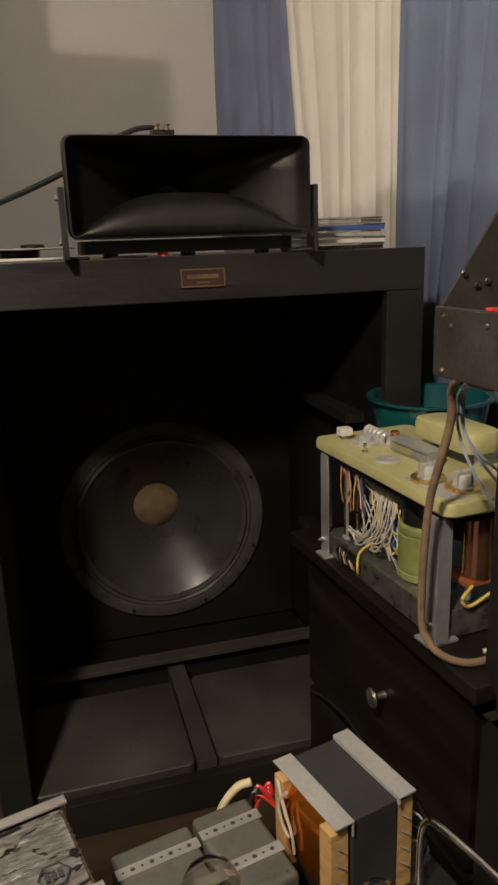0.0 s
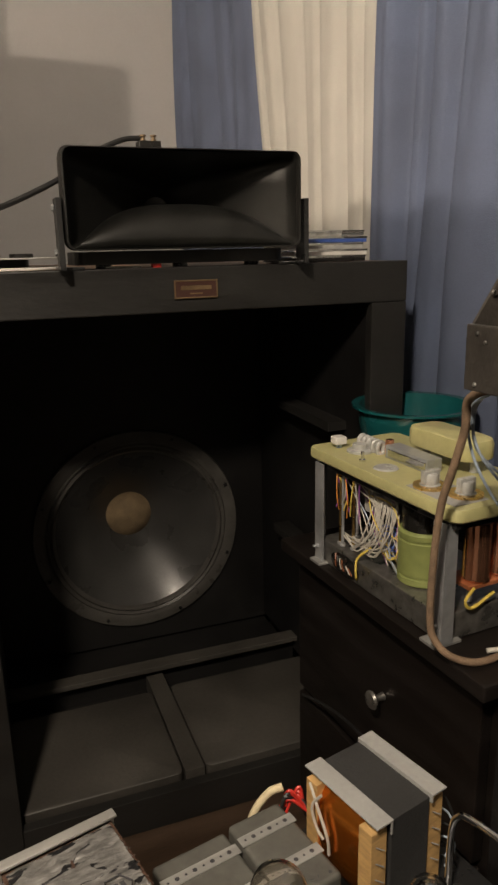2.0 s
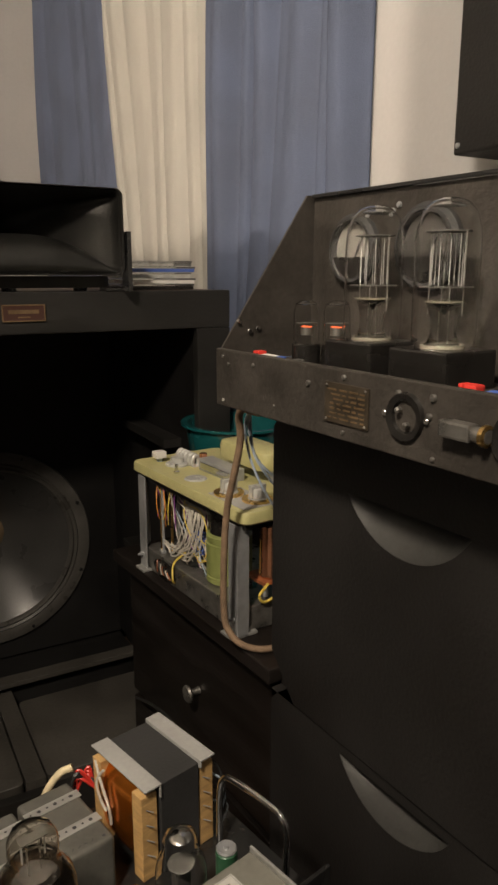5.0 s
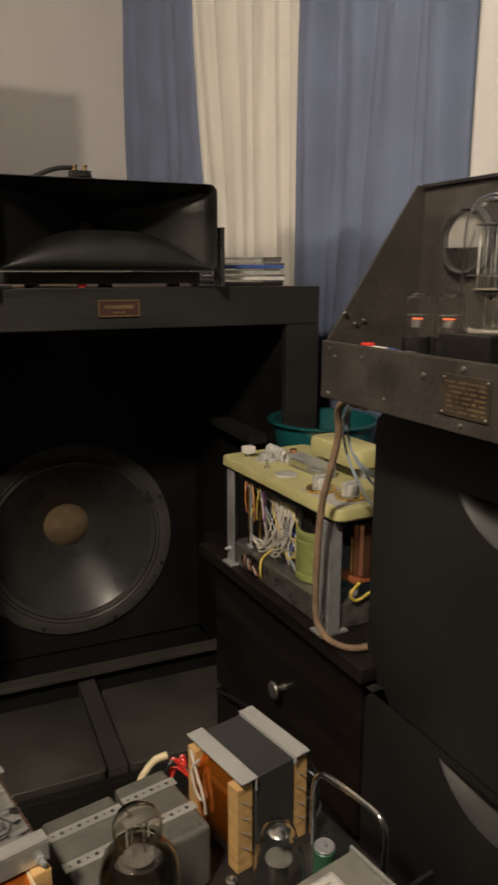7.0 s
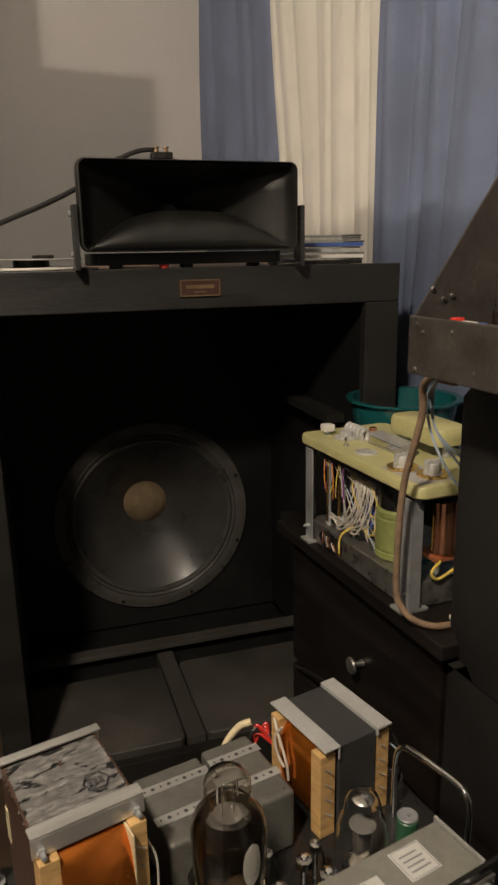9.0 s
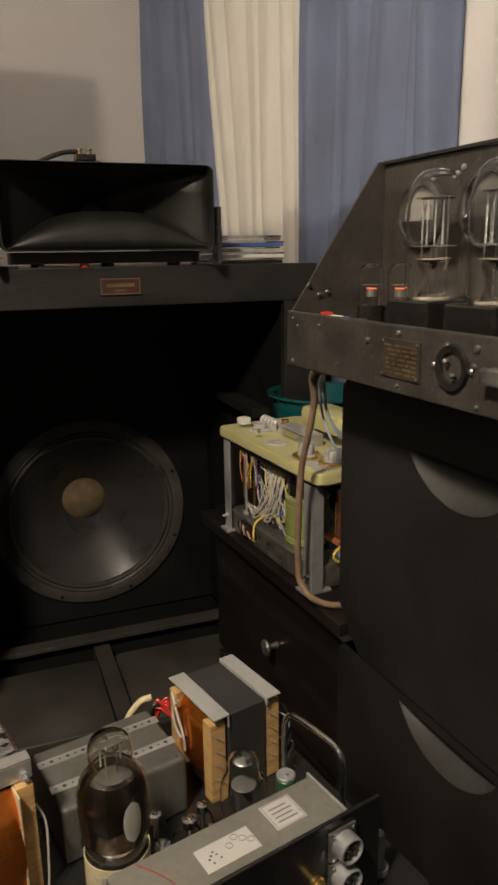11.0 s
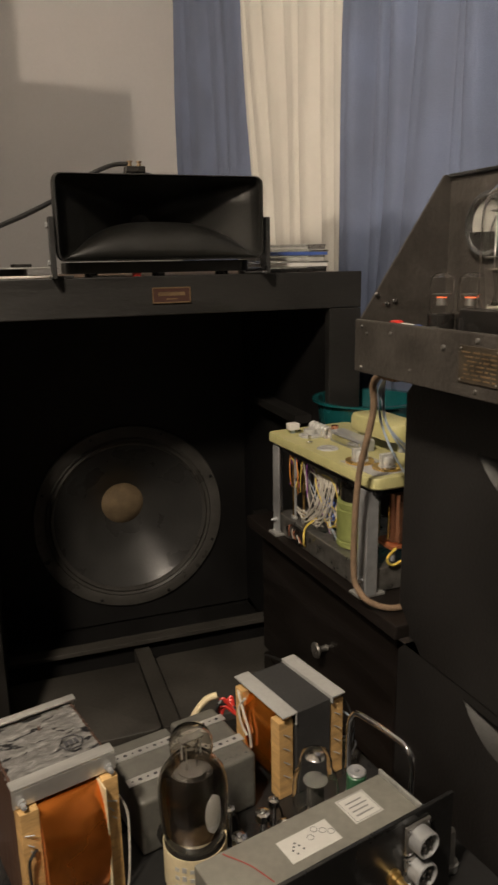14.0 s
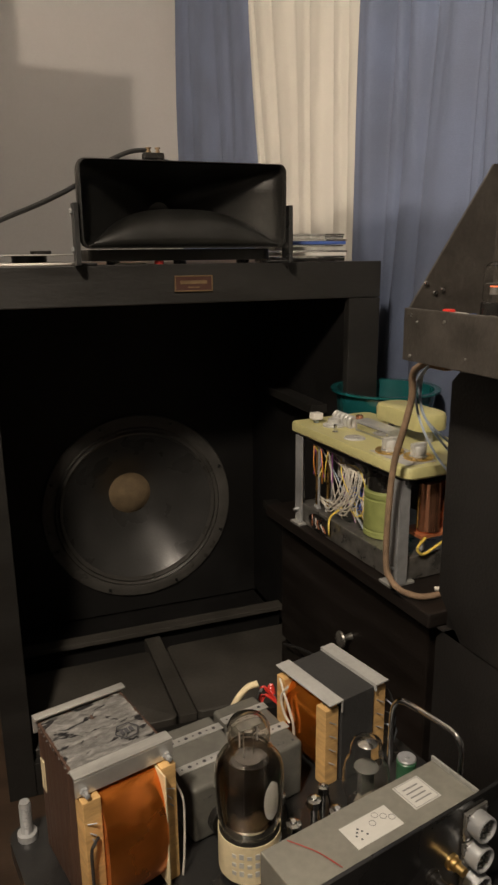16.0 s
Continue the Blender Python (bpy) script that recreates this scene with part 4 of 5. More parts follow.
s1 = small_tube(0.132, -0.618, 0.0130, 0.062)
copy_thing(s1, pose(*(placing() @ Vector((0.150, -0.640, 0.9362))), 0, 0, PLACE["turn"]))
bt = thing("vacuum_tube", (0.135, -0.865, 0.9362), "dark metal-based tube near the meters", "vacuum tube")
part("base", lathe([(0, 0), (0.030, 0), (0.030, 0.006), (0.022, 0.009), (0.018, 0.030), (0.018, 0.060), (0.012, 0.070), (0, 0.071)], (0, 0, 0), "z", 30), "bakelite", bt, smooth=True)


def meter(y, z, r, face):
    b = vpart("meter_bezel", lathe([(r * 0.82, 0.0), (r, 0.0), (r, 0.006), (r * 0.9, 0.010), (r * 0.82, 0.010)], (0.1963, y, z), "-x", 40, True), "coreblack", "round black meter bezel", True)
    vpart("dial", rod((0.1963, y, z), r * 0.81, 0.003, "-x", n=36), face, "ivory dial" if face == "dial" else "dark dial", parent=b)
    rim_arc = [(0.1925, y + r * 0.80 * math.cos(q), z + r * 0.80 * math.sin(q)) for q in np.linspace(math.pi * 1.08, math.pi * 1.92, 15)]
    vpart("lower_cover", loft([rim_arc, [(p[0] - 0.004, p[1], p[2]) for p in rim_arc]]), "bakelite", "black lower cover of the dial", parent=b)
    g = vpart("lens", lathe([(r * 0.8, 0.004), (r * 0.8, 0.012), (r * 0.6, 0.017), (0, 0.019), (0, 0.018), (r * 0.6, 0.016), (r * 0.77, 0.011), (r * 0.77, 0.004)], (0.1963, y, z), "-x", 36, True), "glass", "domed glass lens", True, b)
    g.visible_shadow = False
    vpart("needle", moved(box(-0.0004, 0.0004, -0.0006, 0.0006, -0.004, r * 0.6, 0), Matrix.Translation((0.1920, y, z - r * 0.3)) @ pose(0, 0, 0, 25, 0, 0)), "ink", parent=b)


for y, r, face in ((-0.612, 0.034, "dial"), (-0.708, 0.038, "plate"), (-0.832, 0.047, "dial")):
    meter(y, 1.045, r, face)
for y, z in ((-0.625, 1.078), (-0.660, 1.078), (-0.668, 1.083)):
    screw("screw", vamp, (0.1963 - AX, y - AY, z - AZ), 0.003, "-x")
for x, z in ((0.105, 0.975), (0.118, 0.965), (0.128, 0.968)):
    screw("screw", vamp, (x - AX, -0.5412 - AY, z - AZ), 0.003, "-y", "chrome")
for y, m, w in ((-0.590, "red", 0.010), (-0.606, "whiteplastic", 0.018), (-0.624, "bluep", 0.006), (-0.650, "mica", 0.010), (-0.846, "red", 0.011), (-0.838, "red", 0.004), (-0.865, "bluep", 0.014), (-0.885, "whiteplastic", 0.012), (-0.905, "wire_orange", 0.010)):
    vpart("component", box(0.093, 0.103, y - w / 2, y + w / 2, 0.9365, 0.9510 if m == "red" else 0.9485, 0.0015), m)
vpart("under_block", box(0.095, 0.118, -0.592, -0.566, 0.8865, 0.8962, 0.001), "benchwood", "wooden block under the edge")

# cables hanging from the amplifier
place(0.936, 5.2, (-0.018, -0.0664, 0.0465))
tagged(part("power_cable", hose([(0.105, -0.548, 0.8955), (0.128, -0.49, 0.870), (0.14, -0.474, 0.835), (0.14, -0.460, 0.789), (0.14, -0.443, 0.739), (0.14, -0.435, 0.673), (0.142, -0.431, 0.588), (0.147, -0.438, 0.562), (0.156, -0.453, 0.549), (0.180, -0.468, 0.5415), (0.218, -0.470, 0.5405), (0.27, -0.46, 0.5405)], 0.0046, 10), "cloth_cable", smooth=True), "brown cloth-covered cable looping down to the dresser", "cable")
for k, (dy, dz, ex) in enumerate(((0.0, 0.0, 0.0), (-0.008, 0.02, 0.012), (0.012, 0.04, 0.024))):
    tagged(part("signal_wire", hose([(0.108, -0.556 + 0.004 * k, 0.8955), (0.150 + ex * 0.3, -0.470, 0.855), (0.165 + ex * 0.5, -0.458 + dy * 0.5, 0.805), (0.180 + ex, -0.478 + dy, 0.755 + dz * 0.4), (0.215 + ex, -0.498 + dy, 0.700 + dz), (0.25 + ex, -0.505 + dy, 0.62 + dz), (0.28 + ex, -0.50, 0.5375)], 0.0017, 8), "wire_blue", smooth=True), "thin grey-blue signal wire hanging from the amplifier", "cable", "hanging wires")
tagged(part("white_plug", hose([(0.215, -0.452, 0.539), (0.235, -0.462, 0.541), (0.27, -0.475, 0.5385)], 0.0032, 8), "wire_white", smooth=True), "short white plug lying on the dresser", "plug")

# tall black loudspeaker on a stand behind the stack
place()
tall = thing("stand_speaker", (0.508, -0.545, 0), "tall black loudspeaker on a pole stand behind the amplifier", "loudspeaker")
part("body", box(-0.08, 0.029, -0.25, 0.030, 1.146, 1.75, 0.003), "tower", tall)
part("pole", rod((0, 0, 0.02), 0.016, 1.1255), "blackmetal", tall, smooth=True)
part("foot_plate", box(-0.05, 0.028, -0.035, 0.04, 0.0, 0.0195, 0.003), "blackmetal", tall)
screw("screw", tall, (-0.0805, 0.022, 1.156), 0.0035, "-x")

# ---- bare valve amplifier on a stool in the foreground ----
FO, FA = (-0.12, -0.65), 9.0


def fthing(name, lx, ly, z, label, category, group="", turn=0.0):
    a = radians(FA)
    return thing(name, (FO[0] + lx * math.cos(a) - ly * math.sin(a), FO[1] + lx * math.sin(a) + ly * math.cos(a), z), label, category, group, turn=FA + turn)


place(0.905, 1.5, (-0.0075, -0.1118, 0.072))
stool = thing("stool", (-0.27, -0.66, 0), "yellow-brown wooden stool under the amplifier board", "stool", turn=9)
part("seat", box(-0.23, 0.20, -0.17, 0.10, 0.370, 0.3985, 0.004), "benchwood", stool)
for x in (-0.2, 0.17):
    for y in (-0.14, 0.07):
        part("leg", box(x - 0.018, x + 0.018, y - 0.018, y + 0.018, -0.0795, 0.3695, 0.003), "benchwood", stool)

BZ = 0.399
board = fthing("amplifier_board", 0.0, 0.0, BZ, "thick dark metal base board carrying the amplifier", "base board")
part("board", loft([[(x - 0.0175, y - 0.003, z) for x, y in rounded(0.465, 0.345, 0.02)] for z in (0.0, 0.0205)]), "blackmetal", board)
for x, y in ((-0.232, 0.148), (0.181, -0.126), (-0.215, -0.12)):
    prof = [(0, 0.0206), (0.0105, 0.0206), (0.0105, 0.028), (0.0065, 0.0285)]
    for k in range(12):
        prof += [(0.0065, 0.029 + 0.003 * k), (0.0056, 0.0305 + 0.003 * k)]
    part("corner_bolt", lathe(prof + [(0.0055, 0.066), (0, 0.067)], (x, y, 0), "z", 16), "steel", board, "threaded zinc bolt", True)
FZ = BZ + 0.0208
# long grey chassis cover with paper labels
place(0.905, 3.5, (-0.0286, -0.1163, 0.072))
cover = fthing("control_chassis", 0.02, -0.106, FZ, "long grey metal chassis with a black connector panel", "amplifier chassis")
part("cover", box(-0.106, 0.104, -0.030, 0.028, 0.0, 0.104, 0.0015), "grey_sheet", cover, "grey painted cover")
part("flange", box(0.1045, 0.107, -0.029, 0.030, 0.0, 0.1075, 0.0005), "alu", cover)
fp = part("front_panel", box(-0.115, 0.143, -0.0345, -0.0305, 0.0, 0.1085, 0.0008), "blackmetal", cover, "black connector panel")
lab = part("paper_label", box(-0.034, 0.020, -0.018, 0.009, 0.1041, 0.1045, 0), "paper", cover, "white paper label with small drawn circles")
for cx, cy in ((0.004, 0.004), (0.010, -0.001), (0.016, -0.006), (-0.004, -0.002)):
    part("drawn_ring", lathe([(0.0028, 0), (0.0034, 0), (0.0034, 0.0002), (0.0028, 0.0002)], (cx, cy, 0.1046), "z", 18, True), "greyink", lab)
for cx, cy in ((-0.026, -0.006), (-0.023, -0.003), (-0.020, 0.0), (-0.024, -0.011), (-0.018, -0.004), (-0.016, -0.009)):
    part("drawn_dot", rod((cx, cy, 0.1046), 0.0011, 0.0002, n=10), "ink", lab)
lab = part("paper_label", box(0.041, 0.074, -0.012, 0.020, 0.1041, 0.1045, 0), "paper", cover, "white paper label with printed lines")
for x0, x1, y0, y1 in ((0.0425, 0.0725, 0.0185, 0.0189), (0.0425, 0.0725, -0.0109, -0.0105), (0.0425, 0.0429, -0.0104, 0.0184), (0.0721, 0.0725, -0.0104, 0.0184)):
    part("label_border", box(x0, x1, y0, y1, 0.1046, 0.1048, 0), "greyink", lab)
for k in range(4):
    part("text_bar", box(0.047, 0.066 + 0.002 * (k % 2), 0.011 - 0.0055 * k, 0.0125 - 0.0055 * k, 0.1046, 0.1048, 0), "greyink", lab)
cw = part("red_wire", hose([(-0.080, 0.024, 0.1052), (-0.066, 0.0, 0.1052), (-0.058, -0.025, 0.1052)], 0.0005, 6), "red_thin", cover, "thin red wire", True)


def round_connector(x, z):
    c = part("connector", box(x - 0.0155, x + 0.0155, -0.0375, -0.0347, z - 0.0155, z + 0.0155, 0.001), "oldsteel", fp, "grey metal multi-pin connector")
    sh = lathe([(0.0125, 0.0), (0.0130, 0.0), (0.0130, 0.013), (0.0118, 0.014), (0.0108, 0.013), (0.0108, 0.003), (0, 0.004), (0, 0.0)], (x, -0.0376, z), "-y", 32, True)
    part("connector_shell", sh, "steel", fp, smooth=True)
    part("connector_core", rod((x, -0.0407, z), 0.0106, 0.005, "-y", n=24), "bakelite", fp, smooth=True)
    for a in (45, 135, 225, 315):
        part("connector_pin", rod((x + 0.005 * math.cos(radians(a)), -0.0458, z + 0.005 * math.sin(radians(a))), 0.0018, 0.005, "-y", n=8), "chrome", fp, smooth=True)
    for q in ((-0.0122, 0.0122), (0.0122, 0.0122), (-0.0122, -0.0122), (0.0122, -0.0122)):
        part("connector_screw", rod((x + q[0], -0.0376, z + q[1]), 0.0022, 0.002, "-y", n=10), "chrome", fp, smooth=True)


for z in (0.083, 0.049, 0.016):
    round_connector(0.095, z)


def phono_socket(x, z, m):
    part("phono_socket", lathe([(0, 0), (0.008, 0), (0.008, 0.003), (0.0062, 0.004), (0.0062, 0.008), (0.0046, 0.009), (0.0046, 0.017), (0.003, 0.0175), (0, 0.0175)], (x, -0.0347, z), "-y", 18), m, fp, "gold-plated socket" if m == "brass" else "", True)


phono_socket(0.066, 0.052, "brass")
phono_socket(0.066, 0.016, "brass")
phono_socket(0.040, 0.018, "bakelite")
phono_socket(0.040, 0.050, "bakelite")

# wide foil-topped transformer with an exposed winding
place(0.905, 4.54, (-0.0415, -0.0995, 0.072))
t1 = fthing("transformer", -0.161, 0.080, FZ, "big transformer with crumpled foil top and bare orange winding", "transformer", "transformers", 1)
part("core", box(-0.046, 0.046, -0.046, 0.050, 0.0, 0.148, 0.001), "core", t1, "brown laminated core")
fo = bmesh.new()
g = [[fo.verts.new((-0.046 + 0.092 * i / 30 + (0.0018 * math.sin(j * 2.3) if i in (0, 30) else 0), -0.042 + 0.088 * j / 30, 0.1492 + 0.0016 * noise.noise(Vector((i * 0.35, j * 0.2, 1))) + 0.0008 * noise.noise(Vector((i * 1.1, j * 0.7, 5))) - (0.004 if i in (0, 30) else 0))) for i in range(31)] for j in range(31)]
for j in range(30):
    for i in range(30):
        fo.faces.new((g[j][i], g[j][i + 1], g[j + 1][i + 1], g[j + 1][i]))
part("foil_top", fo, "foil", t1, "crumpled silver foil with torn black patches", True)
hx = [(0.021 + 0.012 * math.cos(radians(60 * k)), -0.018 + 0.012 * math.sin(radians(60 * k)), 0.1512) for k in range(7)]
part("stamp_outline", hose(hx, 0.0007, 5, 1), "ink", t1)
for k in range(3):
    part("stamp_bar", box(0.014 + 0.005 * k, 0.0175 + 0.005 * k, -0.022, -0.014, 0.1508, 0.1514, 0), "ink", t1)
for y0, y1 in ((-0.058, -0.044), (0.046, 0.056)):
    br = part("clamp_bar", box(-0.049, 0.050, y0, y1, 0.152, 0.1545, 0.0008), "alu", t1, "aluminium angle clamp")
    part("clamp_flange", box(-0.049, 0.050, y0 if y0 < 0 else y1 - 0.0025, y0 + 0.0025 if y0 < 0 else y1, 0.134, 0.1518, 0.0006), "alu", br)
    for x in (-0.041, 0.042):
        if y0 < 0:
            part("clamp_bolt", lathe([(0, 0), (0.0042, 0), (0.0042, 0.003), (0.0025, 0.0034), (0.0025, 0.009), (0, 0.0094)], (x, y0 - 0.0002, 0.139), "-y", 6), "steel", br)


def winding(w, d, h, bulge, power, n=14):
    """A wound block with a rounded face, about x, with its back on y = 0."""
    secs = []
    for t in np.linspace(0, 1, n):
        a = (t - 0.5) * 2
        out = d + bulge * (1 - abs(a) ** 2.2)
        ring = [(w * a / 2, 0, 0.004)]
        for f in (1 - np.cos(np.linspace(0, math.pi, 33))) / 2:
            ring.append((w * a / 2, -out * (1 - 0.985 * abs(2 * f - 1) ** power) ** 0.5, 0.004 + (h - 0.004) * f))
        ring.append((w * a / 2, 0, h))
        secs.append(ring)
    return loft(secs)


part("winding", moved(winding(0.0605, 0.030, 0.131, 0.004, 2.6, 18), Matrix.Translation((0.002, -0.0465, 0))), "wind_x", t1, "orange enamelled copper winding", True)
for x0, x1 in ((-0.046, -0.0285), (0.0325, 0.048)):
    fl = part("bobbin_flange", box(x0, x1, -0.066, -0.0465, 0.0, 0.1325, 0.001), "ply", t1, "yellow fibre bobbin flange")
    for k in range(3):
        part("solder_pin", hose([(x0 + 0.003 + 0.002 * k, -0.0662, 0.108 - 0.0085 * k + rnd.uniform(-0.002, 0.002)), (x0 + 0.010 + rnd.uniform(-0.002, 0.003), -0.0690, 0.107 - 0.0085 * k + rnd.uniform(-0.003, 0.003))], 0.0006, 6, 3), "steel", fl, smooth=True)
part("edge_tape", box(0.0305, 0.0323, -0.0765, -0.0468, 0.004, 0.131, 0.0008), "oldpaper", t1, "pale paper edge of the winding")
part("lead", hose([(-0.034, -0.0670, 0.092), (-0.040, -0.071, 0.090), (-0.043, -0.071, 0.080), (-0.042, -0.069, 0.03), (-0.040, -0.068, 0.001)], 0.0016, 6, 6), "black_cable", t1, smooth=True)
part("lead", hose([(0.050, -0.060, 0.105), (0.057, -0.062, 0.08), (0.054, -0.066, 0.03), (0.05, -0.068, 0.001)], 0.0011, 6, 6), "wire_white", t1, smooth=True)
part("side_label", box(-0.0472, -0.0462, 0.036, 0.046, 0.075, 0.110, 0), "oldpaper", t1)

# black transformer with grey end plates
place(0.905, 0.93, (-0.0014, -0.1029, 0.072))
t2 = fthing("transformer", 0.124, 0.082, FZ, "black-wrapped transformer with grey end plates and bare copper winding", "transformer", "transformers", 4)
part("core", box(-0.024, 0.026, -0.049, 0.049, 0.0, 0.107, 0.0012), "coreblack", t2, "black-wrapped core")
for x0, x1 in ((-0.045, -0.0245), (0.0265, 0.046)):
    ep = part("end_plate", box(x0, x1, -0.052, 0.051, 0.1085, 0.1105, 0.0005), "greypaint", t2, "matt grey end plate")
    part("plate_flange", box(x0, x0 + 0.002, -0.0515, 0.0505, 0.101, 0.1083, 0.0004) if x0 > 0 else box(-0.0265, -0.0245, -0.0515, -0.0500, 0.094, 0.1083, 0.0002), "greypaint", ep)
for s in (-1, 1):
    part("winding", moved(winding(0.0598, 0.0205, 0.1005, 0.002, 3.0), Matrix.Translation((s * 0.0246 + (0.002 if s > 0 else 0), 0, 0)) @ pose(0, 0, 0, 0, 0, -90 if s < 0 else 90)), "wind_y", t2, "amber enamelled copper winding", True)
    for y0, y1 in ((-0.047, -0.0300), (0.0300, 0.046)):
        xa, xb = (s * 0.0275, s * 0.0470)
        fl = part("bobbin_flange", box(min(xa, xb), max(xa, xb), y0, y1, 0.0, 0.1005, 0.001), "ply", t2, "yellow fibre bobbin flange")
        for k in range(4):
            part("solder_pin", hose([((xa + xb) / 2 - 0.004, y0 - 0.0003, 0.085 - 0.018 * k), ((xa + xb) / 2 + 0.003, y0 - 0.004, 0.081 - 0.018 * k)], 0.0006, 6, 3), "steel", fl, smooth=True)
part("lead", hose([(-0.047, 0.040, 0.098), (-0.0515, 0.024, 0.085), (-0.052, 0.008, 0.06), (-0.051, 0.006, 0.04)], 0.0016, 6, 8), "wire_white", t2, smooth=True)
part("lead", hose([(-0.0495, 0.020, 0.098), (-0.0525, 0.030, 0.080), (-0.052, 0.024, 0.060), (-0.05, 0.016, 0.05)], 0.0016, 6, 8), "wire_white", t2, smooth=True)
for k in range(4):
    part("lead", hose([(0.048, -0.040 + 0.004 * k, 0.098 - 0.02 * k), (0.056 + 0.004 * k, -0.045, 0.085 - 0.018 * k), (0.060, -0.052, 0.06 - 0.012 * k), (0.052, -0.050, 0.03 - 0.006 * k)], 0.0012, 6, 6), "wire_blue" if k % 2 else "black_cable", t2, smooth=True)

# two strapped grey capacitor cans
place(0.905, 2.7, (-0.0185, -0.1035, 0.072))
for k, (x0, x1, zt) in enumerate(((-0.086, -0.009, 0.066), (-0.005, 0.054, 0.070))):
    can = fthing("block_capacitor", (x0 + x1) / 2, 0.092, FZ, "grey painted metal block capacitor held by perforated straps", "capacitor", "block capacitors")
    w = (x1 - x0) / 2
    part("can", box(-w, w, -0.052, 0.052, 0.0, zt, 0.005, 3), "canpaint", can, smooth=True)
    for y in (-0.018, 0.026):
        st = bmesh.new()
        st = box(-w - 0.001, w + 0.001, y - 0.006, y + 0.006, zt + 0.0002, zt + 0.0012, 0.0002, bm=None)
        sp = part("strap", st, "alu", can, "perforated steel strap")
        for q in range(int(w * 2 / 0.009)):
            part("strap_hole", rod((-w + 0.005 + 0.009 * q, y, zt + 0.0012), 0.0023 if q % 2 else 0.0013, 0.0002, n=10), "ink", sp)
    if k:
        part("screw_top", rod((w - 0.009, -0.045, zt), 0.0018, 0.001, n=8), "ink", can)
        for q in range(4):
            part("pen_mark", moved(box(-0.002, 0.002, -0.0004, 0.0004, zt + 0.0001, zt + 0.0003, 0), pose(-0.012 + 0.007 * q, -0.043, 0, 0, 0, 60 - 40 * (q % 3))), "ink", can)
        part("blue_blob", lathe([(0, 0), (0.009, 0), (0.007, 0.006), (0, 0.008)], (w, -0.02, 0.04), "x", 12), "bluep", can, smooth=True)
    else:
        for q in range(5):
            part("pen_mark", moved(box(-0.003, 0.003, -0.0004, 0.0004, -0.0001, 0.0003, 0), pose(-0.026 + 0.008 * q, -0.0521, 0.052, 90, 0, 60 - 50 * (q % 3))), "ink", can)
        part("terminal_shroud", rod((-0.006, -0.0521, 0.022), 0.017, 0.010, "-y", n=20), "bakelite", can, smooth=True)
        part("terminal_pin", rod((-0.006, -0.0622, 0.022), 0.002, 0.012, "-y", n=8), "steel", can, smooth=True)

# red lead bundle behind the capacitors
loom = fthing("wire_loom", 0.062, 0.150, FZ, "bundle of red and beige leads behind the capacitors", "wiring loom")
rnd = random.Random(4)
for k in range(10):
    part("lead", hose([(0.0 + rnd.uniform(-0.008, 0.008), rnd.uniform(-0.004, 0.004), 0.0), (rnd.uniform(-0.01, 0.01), rnd.uniform(-0.006, 0.006), 0.04), (0.008 + rnd.uniform(-0.01, 0.01), -0.008, 0.072 + rnd.uniform(-0.006, 0.006)), (0.020, -0.014 + rnd.uniform(-0.01, 0.01), 0.055)], 0.0018, 6, 6), "red" if k % 3 else "black_cable", loom, smooth=True)
part("sleeve", hose([(-0.035, 0.012, 0.0), (-0.030, 0.008, 0.05), (-0.014, 0.002, 0.076), (0.0, -0.004, 0.082)], 0.0042, 10, 8), "oldpaper", loom, "beige cloth sleeve", True)

# tall smoked tube with a paper band
vt = fthing("vacuum_tube", -0.050, -0.012, FZ, "tall smoked glass power tube with a yellowed paper band", "vacuum tube")
part("base", lathe([(0, 0), (0.029, 0), (0.031, 0.002), (0.031, 0.050), (0.029, 0.053), (0, 0.053)], (0, 0, 0), "z", 36), "bakelite", vt, smooth=True)
band = part("paper_band", lathe([(0.0312, 0.006), (0.0318, 0.006), (0.0318, 0.050), (0.0312, 0.050)], (0, 0, 0), "z", 36, True), "oldpaper", vt, "yellowed printed paper band", True)
for k in range(9):
    a = radians(-150 + 14 * k)
    for z in (0.016, 0.026, 0.036):
        part("print_bar", moved(box(-0.0022, 0.0022, -0.0324, -0.0319, z, z + 0.004 + 0.002 * (k % 2), 0), pose(0, 0, 0, 0, 0, math.degrees(a) + 90)), "greyplastic", band)
shape = [(0.0285, 0.053), (0.0305, 0.058), (0.033, 0.072), (0.0345, 0.100), (0.0338, 0.117), (0.0310, 0.127), (0.0250, 0.1345), (0.0205, 0.138), (0.0192, 0.142), (0.0200, 0.147), (0.0214, 0.153), (0.0208, 0.162), (0.0175, 0.169), (0.0105, 0.1735), (0.0, 0.175)]
g = part("envelope", lathe(shape + [(max(r - 0.0009, 0), z - 0.0007) for r, z in reversed(shape)], (0, 0, 0), "z", 44, True), "smoke", vt, "smoked glass envelope", True)
g.visible_shadow = False
coat = [(0.0300, 0.066), (0.0318, 0.090), (0.0324, 0.106), (0.0316, 0.116), (0.0290, 0.1245), (0.0236, 0.1315)]
part("inner_coat", lathe(coat + [(r - 0.0006, z - 0.0003) for r, z in reversed(coat)], (0, 0, 0), "z", 36, True), "darkgetter", vt, "dark brown coating inside the glass", True).visible_shadow = False
part("anode", loft([[(x * e, y * e, z) for x, y in rounded(0.040, 0.022, 0.009)] for z, e in ((0.072, 0.9), (0.075, 1.0), (0.124, 1.0), (0.127, 0.9))]), "plate", vt, "dark ribbed anode", True)
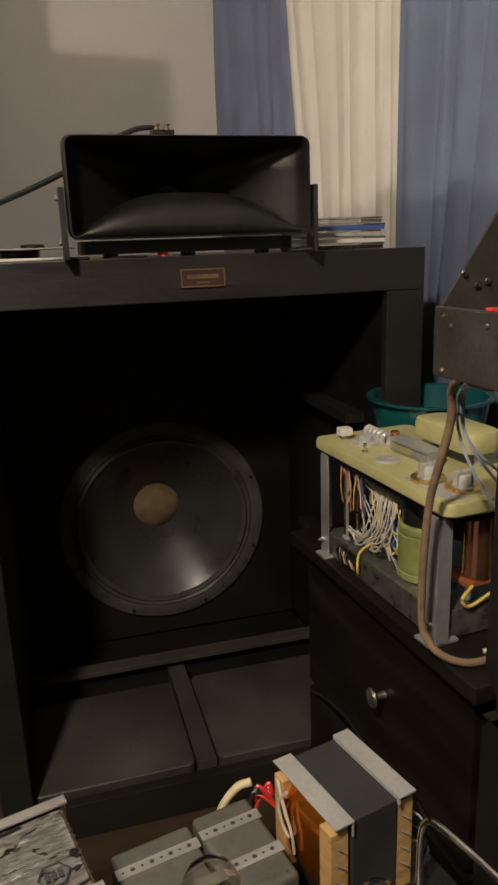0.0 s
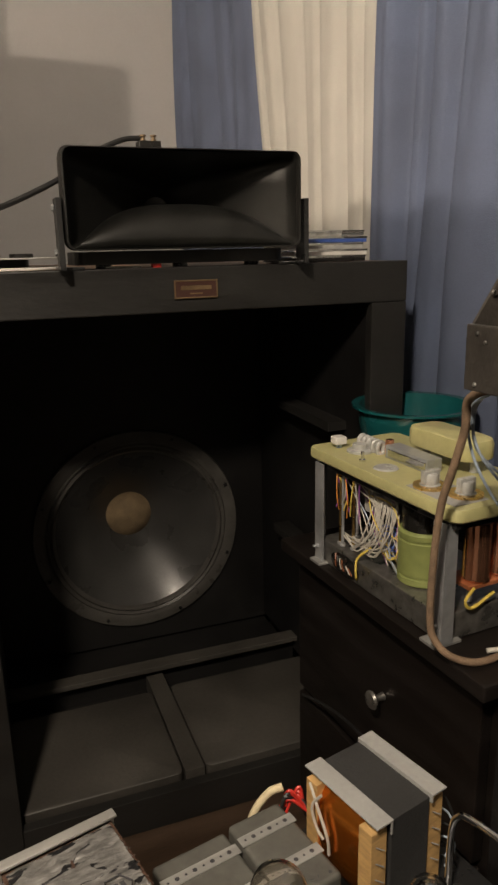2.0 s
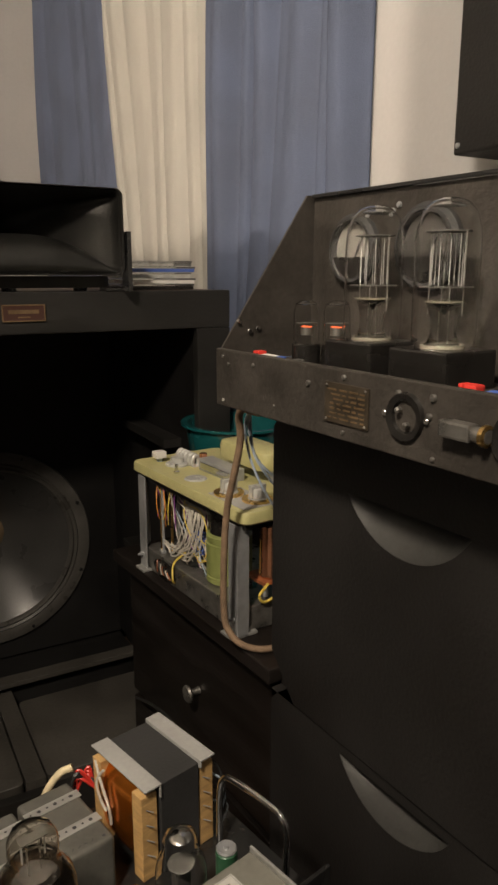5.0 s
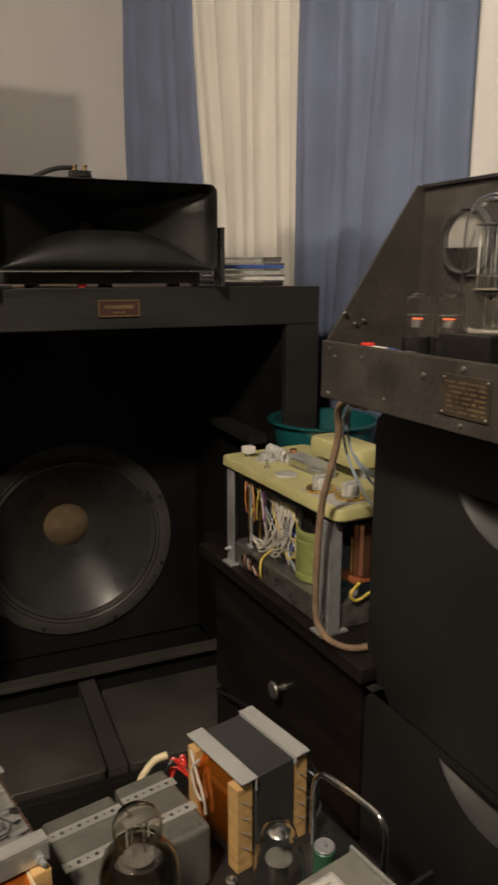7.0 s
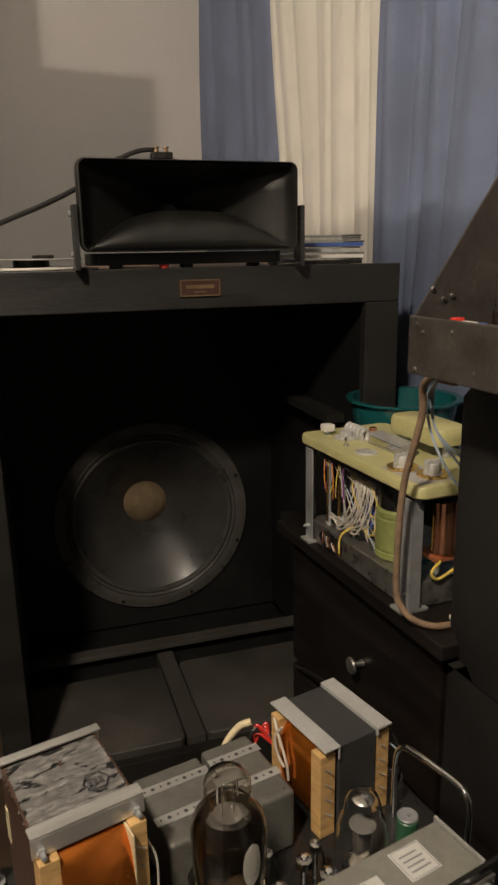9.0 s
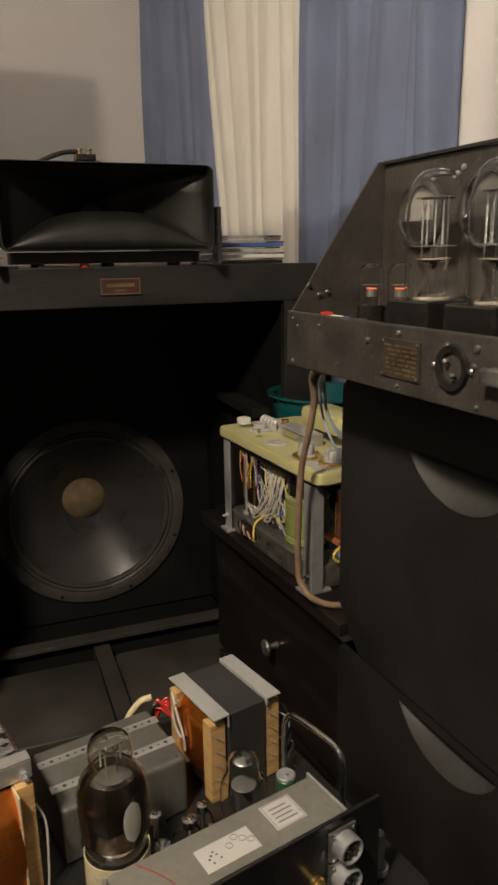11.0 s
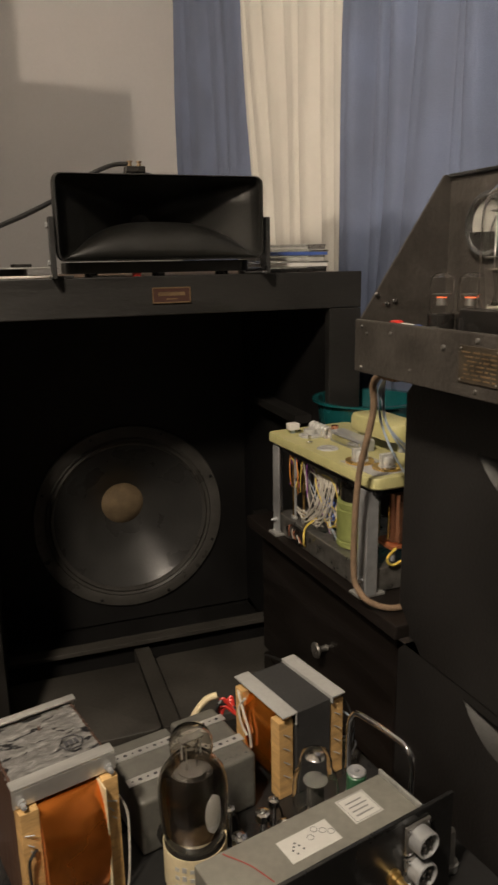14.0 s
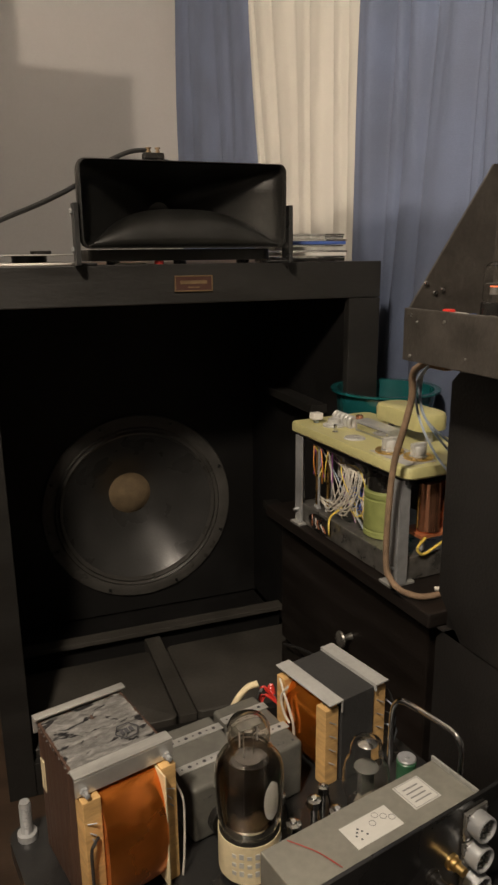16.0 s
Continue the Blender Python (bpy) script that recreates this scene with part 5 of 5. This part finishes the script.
for q in (-1, 1):
    part("anode_rib", box(q * 0.012 - 0.0012, q * 0.012 + 0.0012, -0.0125, 0.0125, 0.074, 0.126, 0.0006), "plate", vt)
    part("spacer", rod((q * 0.0055, 0, 0.128), 0.0007, 0.034, n=6), "oldsteel", vt)
part("upper_mica", lathe([(0, 0.1285), (0.014, 0.1285), (0.014, 0.1293), (0, 0.1293)], (0, 0, 0), "z", 28), "plate", vt)
part("getter_ring", lathe([(0.0065, 0.158), (0.0078, 0.1583), (0.0078, 0.1592), (0.0065, 0.1595)], (0, 0, 0), "z", 24, True), "getter", vt, smooth=True)
win = []
for z in np.linspace(0.0765, 0.1195, 11):
    q = 1.5 + 15 * math.sqrt(max(0.0, 1 - ((z - 0.098) / 0.0215) ** 2))
    win.append([(0.0328 * math.cos(radians(a)), 0.0328 * math.sin(radians(a)), z) for a in np.linspace(-80 - q, -80 + q, 9)])
wb = bmesh.new()
wv = [[wb.verts.new(q) for q in r] for r in win]
for a, c in zip(wv, wv[1:]):
    for k in range(8):
        wb.faces.new((a[k], a[k + 1], c[k + 1], c[k]))
part("anode_window", wb, "greypaint", vt, "pale grey patch of the anode", True)
for q in (-1, 1):
    part("support_wire", rod((q * 0.010, 0, 0.143), 0.0008, 0.020, n=6), "steel", vt)
part("top_mica", box(-0.012, 0.012, -0.005, 0.005, 0.1632, 0.164, 0), "mica", vt)
part("stem", lathe([(0, 0.0535), (0.02, 0.0535), (0.012, 0.066), (0, 0.072)], (0, 0, 0), "z", 20), "stem", vt, smooth=True)

# shorter clear tube
ct = fthing("vacuum_tube", 0.078, -0.040, FZ, "squat clear glass rectifier tube behind the chassis", "vacuum tube")
part("base", rod((0, 0, 0), 0.019, 0.035, n=28), "bakelite", ct, smooth=True)
shape = [(0.017, 0.0355), (0.021, 0.045), (0.0245, 0.056), (0.0245, 0.074), (0.022, 0.085), (0.0180, 0.091), (0.0172, 0.103), (0.0145, 0.111), (0.008, 0.115), (0, 0.116)]
g = part("envelope", lathe(shape + [(max(r - 0.0008, 0), z - 0.0006) for r, z in reversed(shape)], (0, 0, 0), "z", 36, True), "glass", ct, "clear glass envelope", True)
g.visible_shadow = False
part("anode", box(-0.009, 0.009, -0.004, 0.004, 0.050, 0.078, 0.002), "plate", ct)
part("mica", lathe([(0, 0.0795), (0.013, 0.0795), (0.013, 0.0801), (0, 0.0801)], (0, 0, 0), "z", 20), "mica", ct)
part("getter_patch", lathe([(0.0, 0.112), (0.008, 0.1112), (0.011, 0.1088), (0.011, 0.1086), (0, 0.1115)], (0, 0, 0), "z", 20), "getter", ct, smooth=True)
part("stem", lathe([(0, 0.0355), (0.012, 0.0355), (0.007, 0.048), (0, 0.05)], (0, 0, 0), "z", 16), "stem", ct, smooth=True)

# small parts on the board
gc = fthing("capacitor", 0.118, -0.058, FZ, "small green-sleeved capacitor with a metal cap", "capacitor")
part("sleeve", rod((0, 0, 0), 0.0105, 0.083, n=24), "green", gc, smooth=True)
part("cap", lathe([(0, 0.0832), (0.0095, 0.0832), (0.0102, 0.085), (0.009, 0.0865), (0.003, 0.086), (0.0025, 0.088), (0, 0.088)], (0, 0, 0), "z", 24), "steel", gc, smooth=True)
hd = fthing("carry_handle", 0.171, -0.03, FZ, "bent chrome carrying handle on the amplifier board", "handle")
part("bow", hose([(0.0, -0.055, 0.0), (0.0, -0.055, 0.05), (0.001, -0.055, 0.085), (0.001, -0.047, 0.101), (0.002, -0.03, 0.103), (0.002, 0.03, 0.097), (0.002, 0.046, 0.088), (0.002, 0.052, 0.070), (0.002, 0.053, 0.03), (0.002, 0.053, 0.0)], 0.0036, 12, 6), "chrome", hd, smooth=True)
for x, y, r in ((0.025, -0.020, 0.008), (0.036, -0.045, 0.009), (0.045, -0.010, 0.006), (-0.012, -0.035, 0.008), (0.020, -0.055, 0.007), (-0.002, 0.005, 0.007)):
    tp = fthing("terminal_post", x, y, FZ, "small metal terminal post with a clear nut", "terminal")
    part("post", rod((0, 0, 0), r * 0.45, 0.052, n=12), "chrome", tp, smooth=True)
    part("nut", lathe([(r * 0.5, 0.040), (r, 0.041), (r, 0.049), (r * 0.5, 0.050)], (0, 0, 0), "z", 8, True), "getter", tp)
    part("lead", hose([(0, 0, 0.030), (0.008, 0.006, 0.034), (0.016, 0.01, 0.020), (0.02, 0.012, 0.0)], 0.0012, 6, 6), "black_cable", tp, smooth=True)
place()
tagged(part("thin_lead", hose([(0.148, -0.118, 0.290), (0.143, -0.205, 0.329), (0.132, -0.305, 0.368), (0.098, -0.44, 0.425), (0.062, -0.555, 0.462)], 0.0022, 6, 8), "black_cable", smooth=True), "thin dark lead rising from the amplifier", "cable")
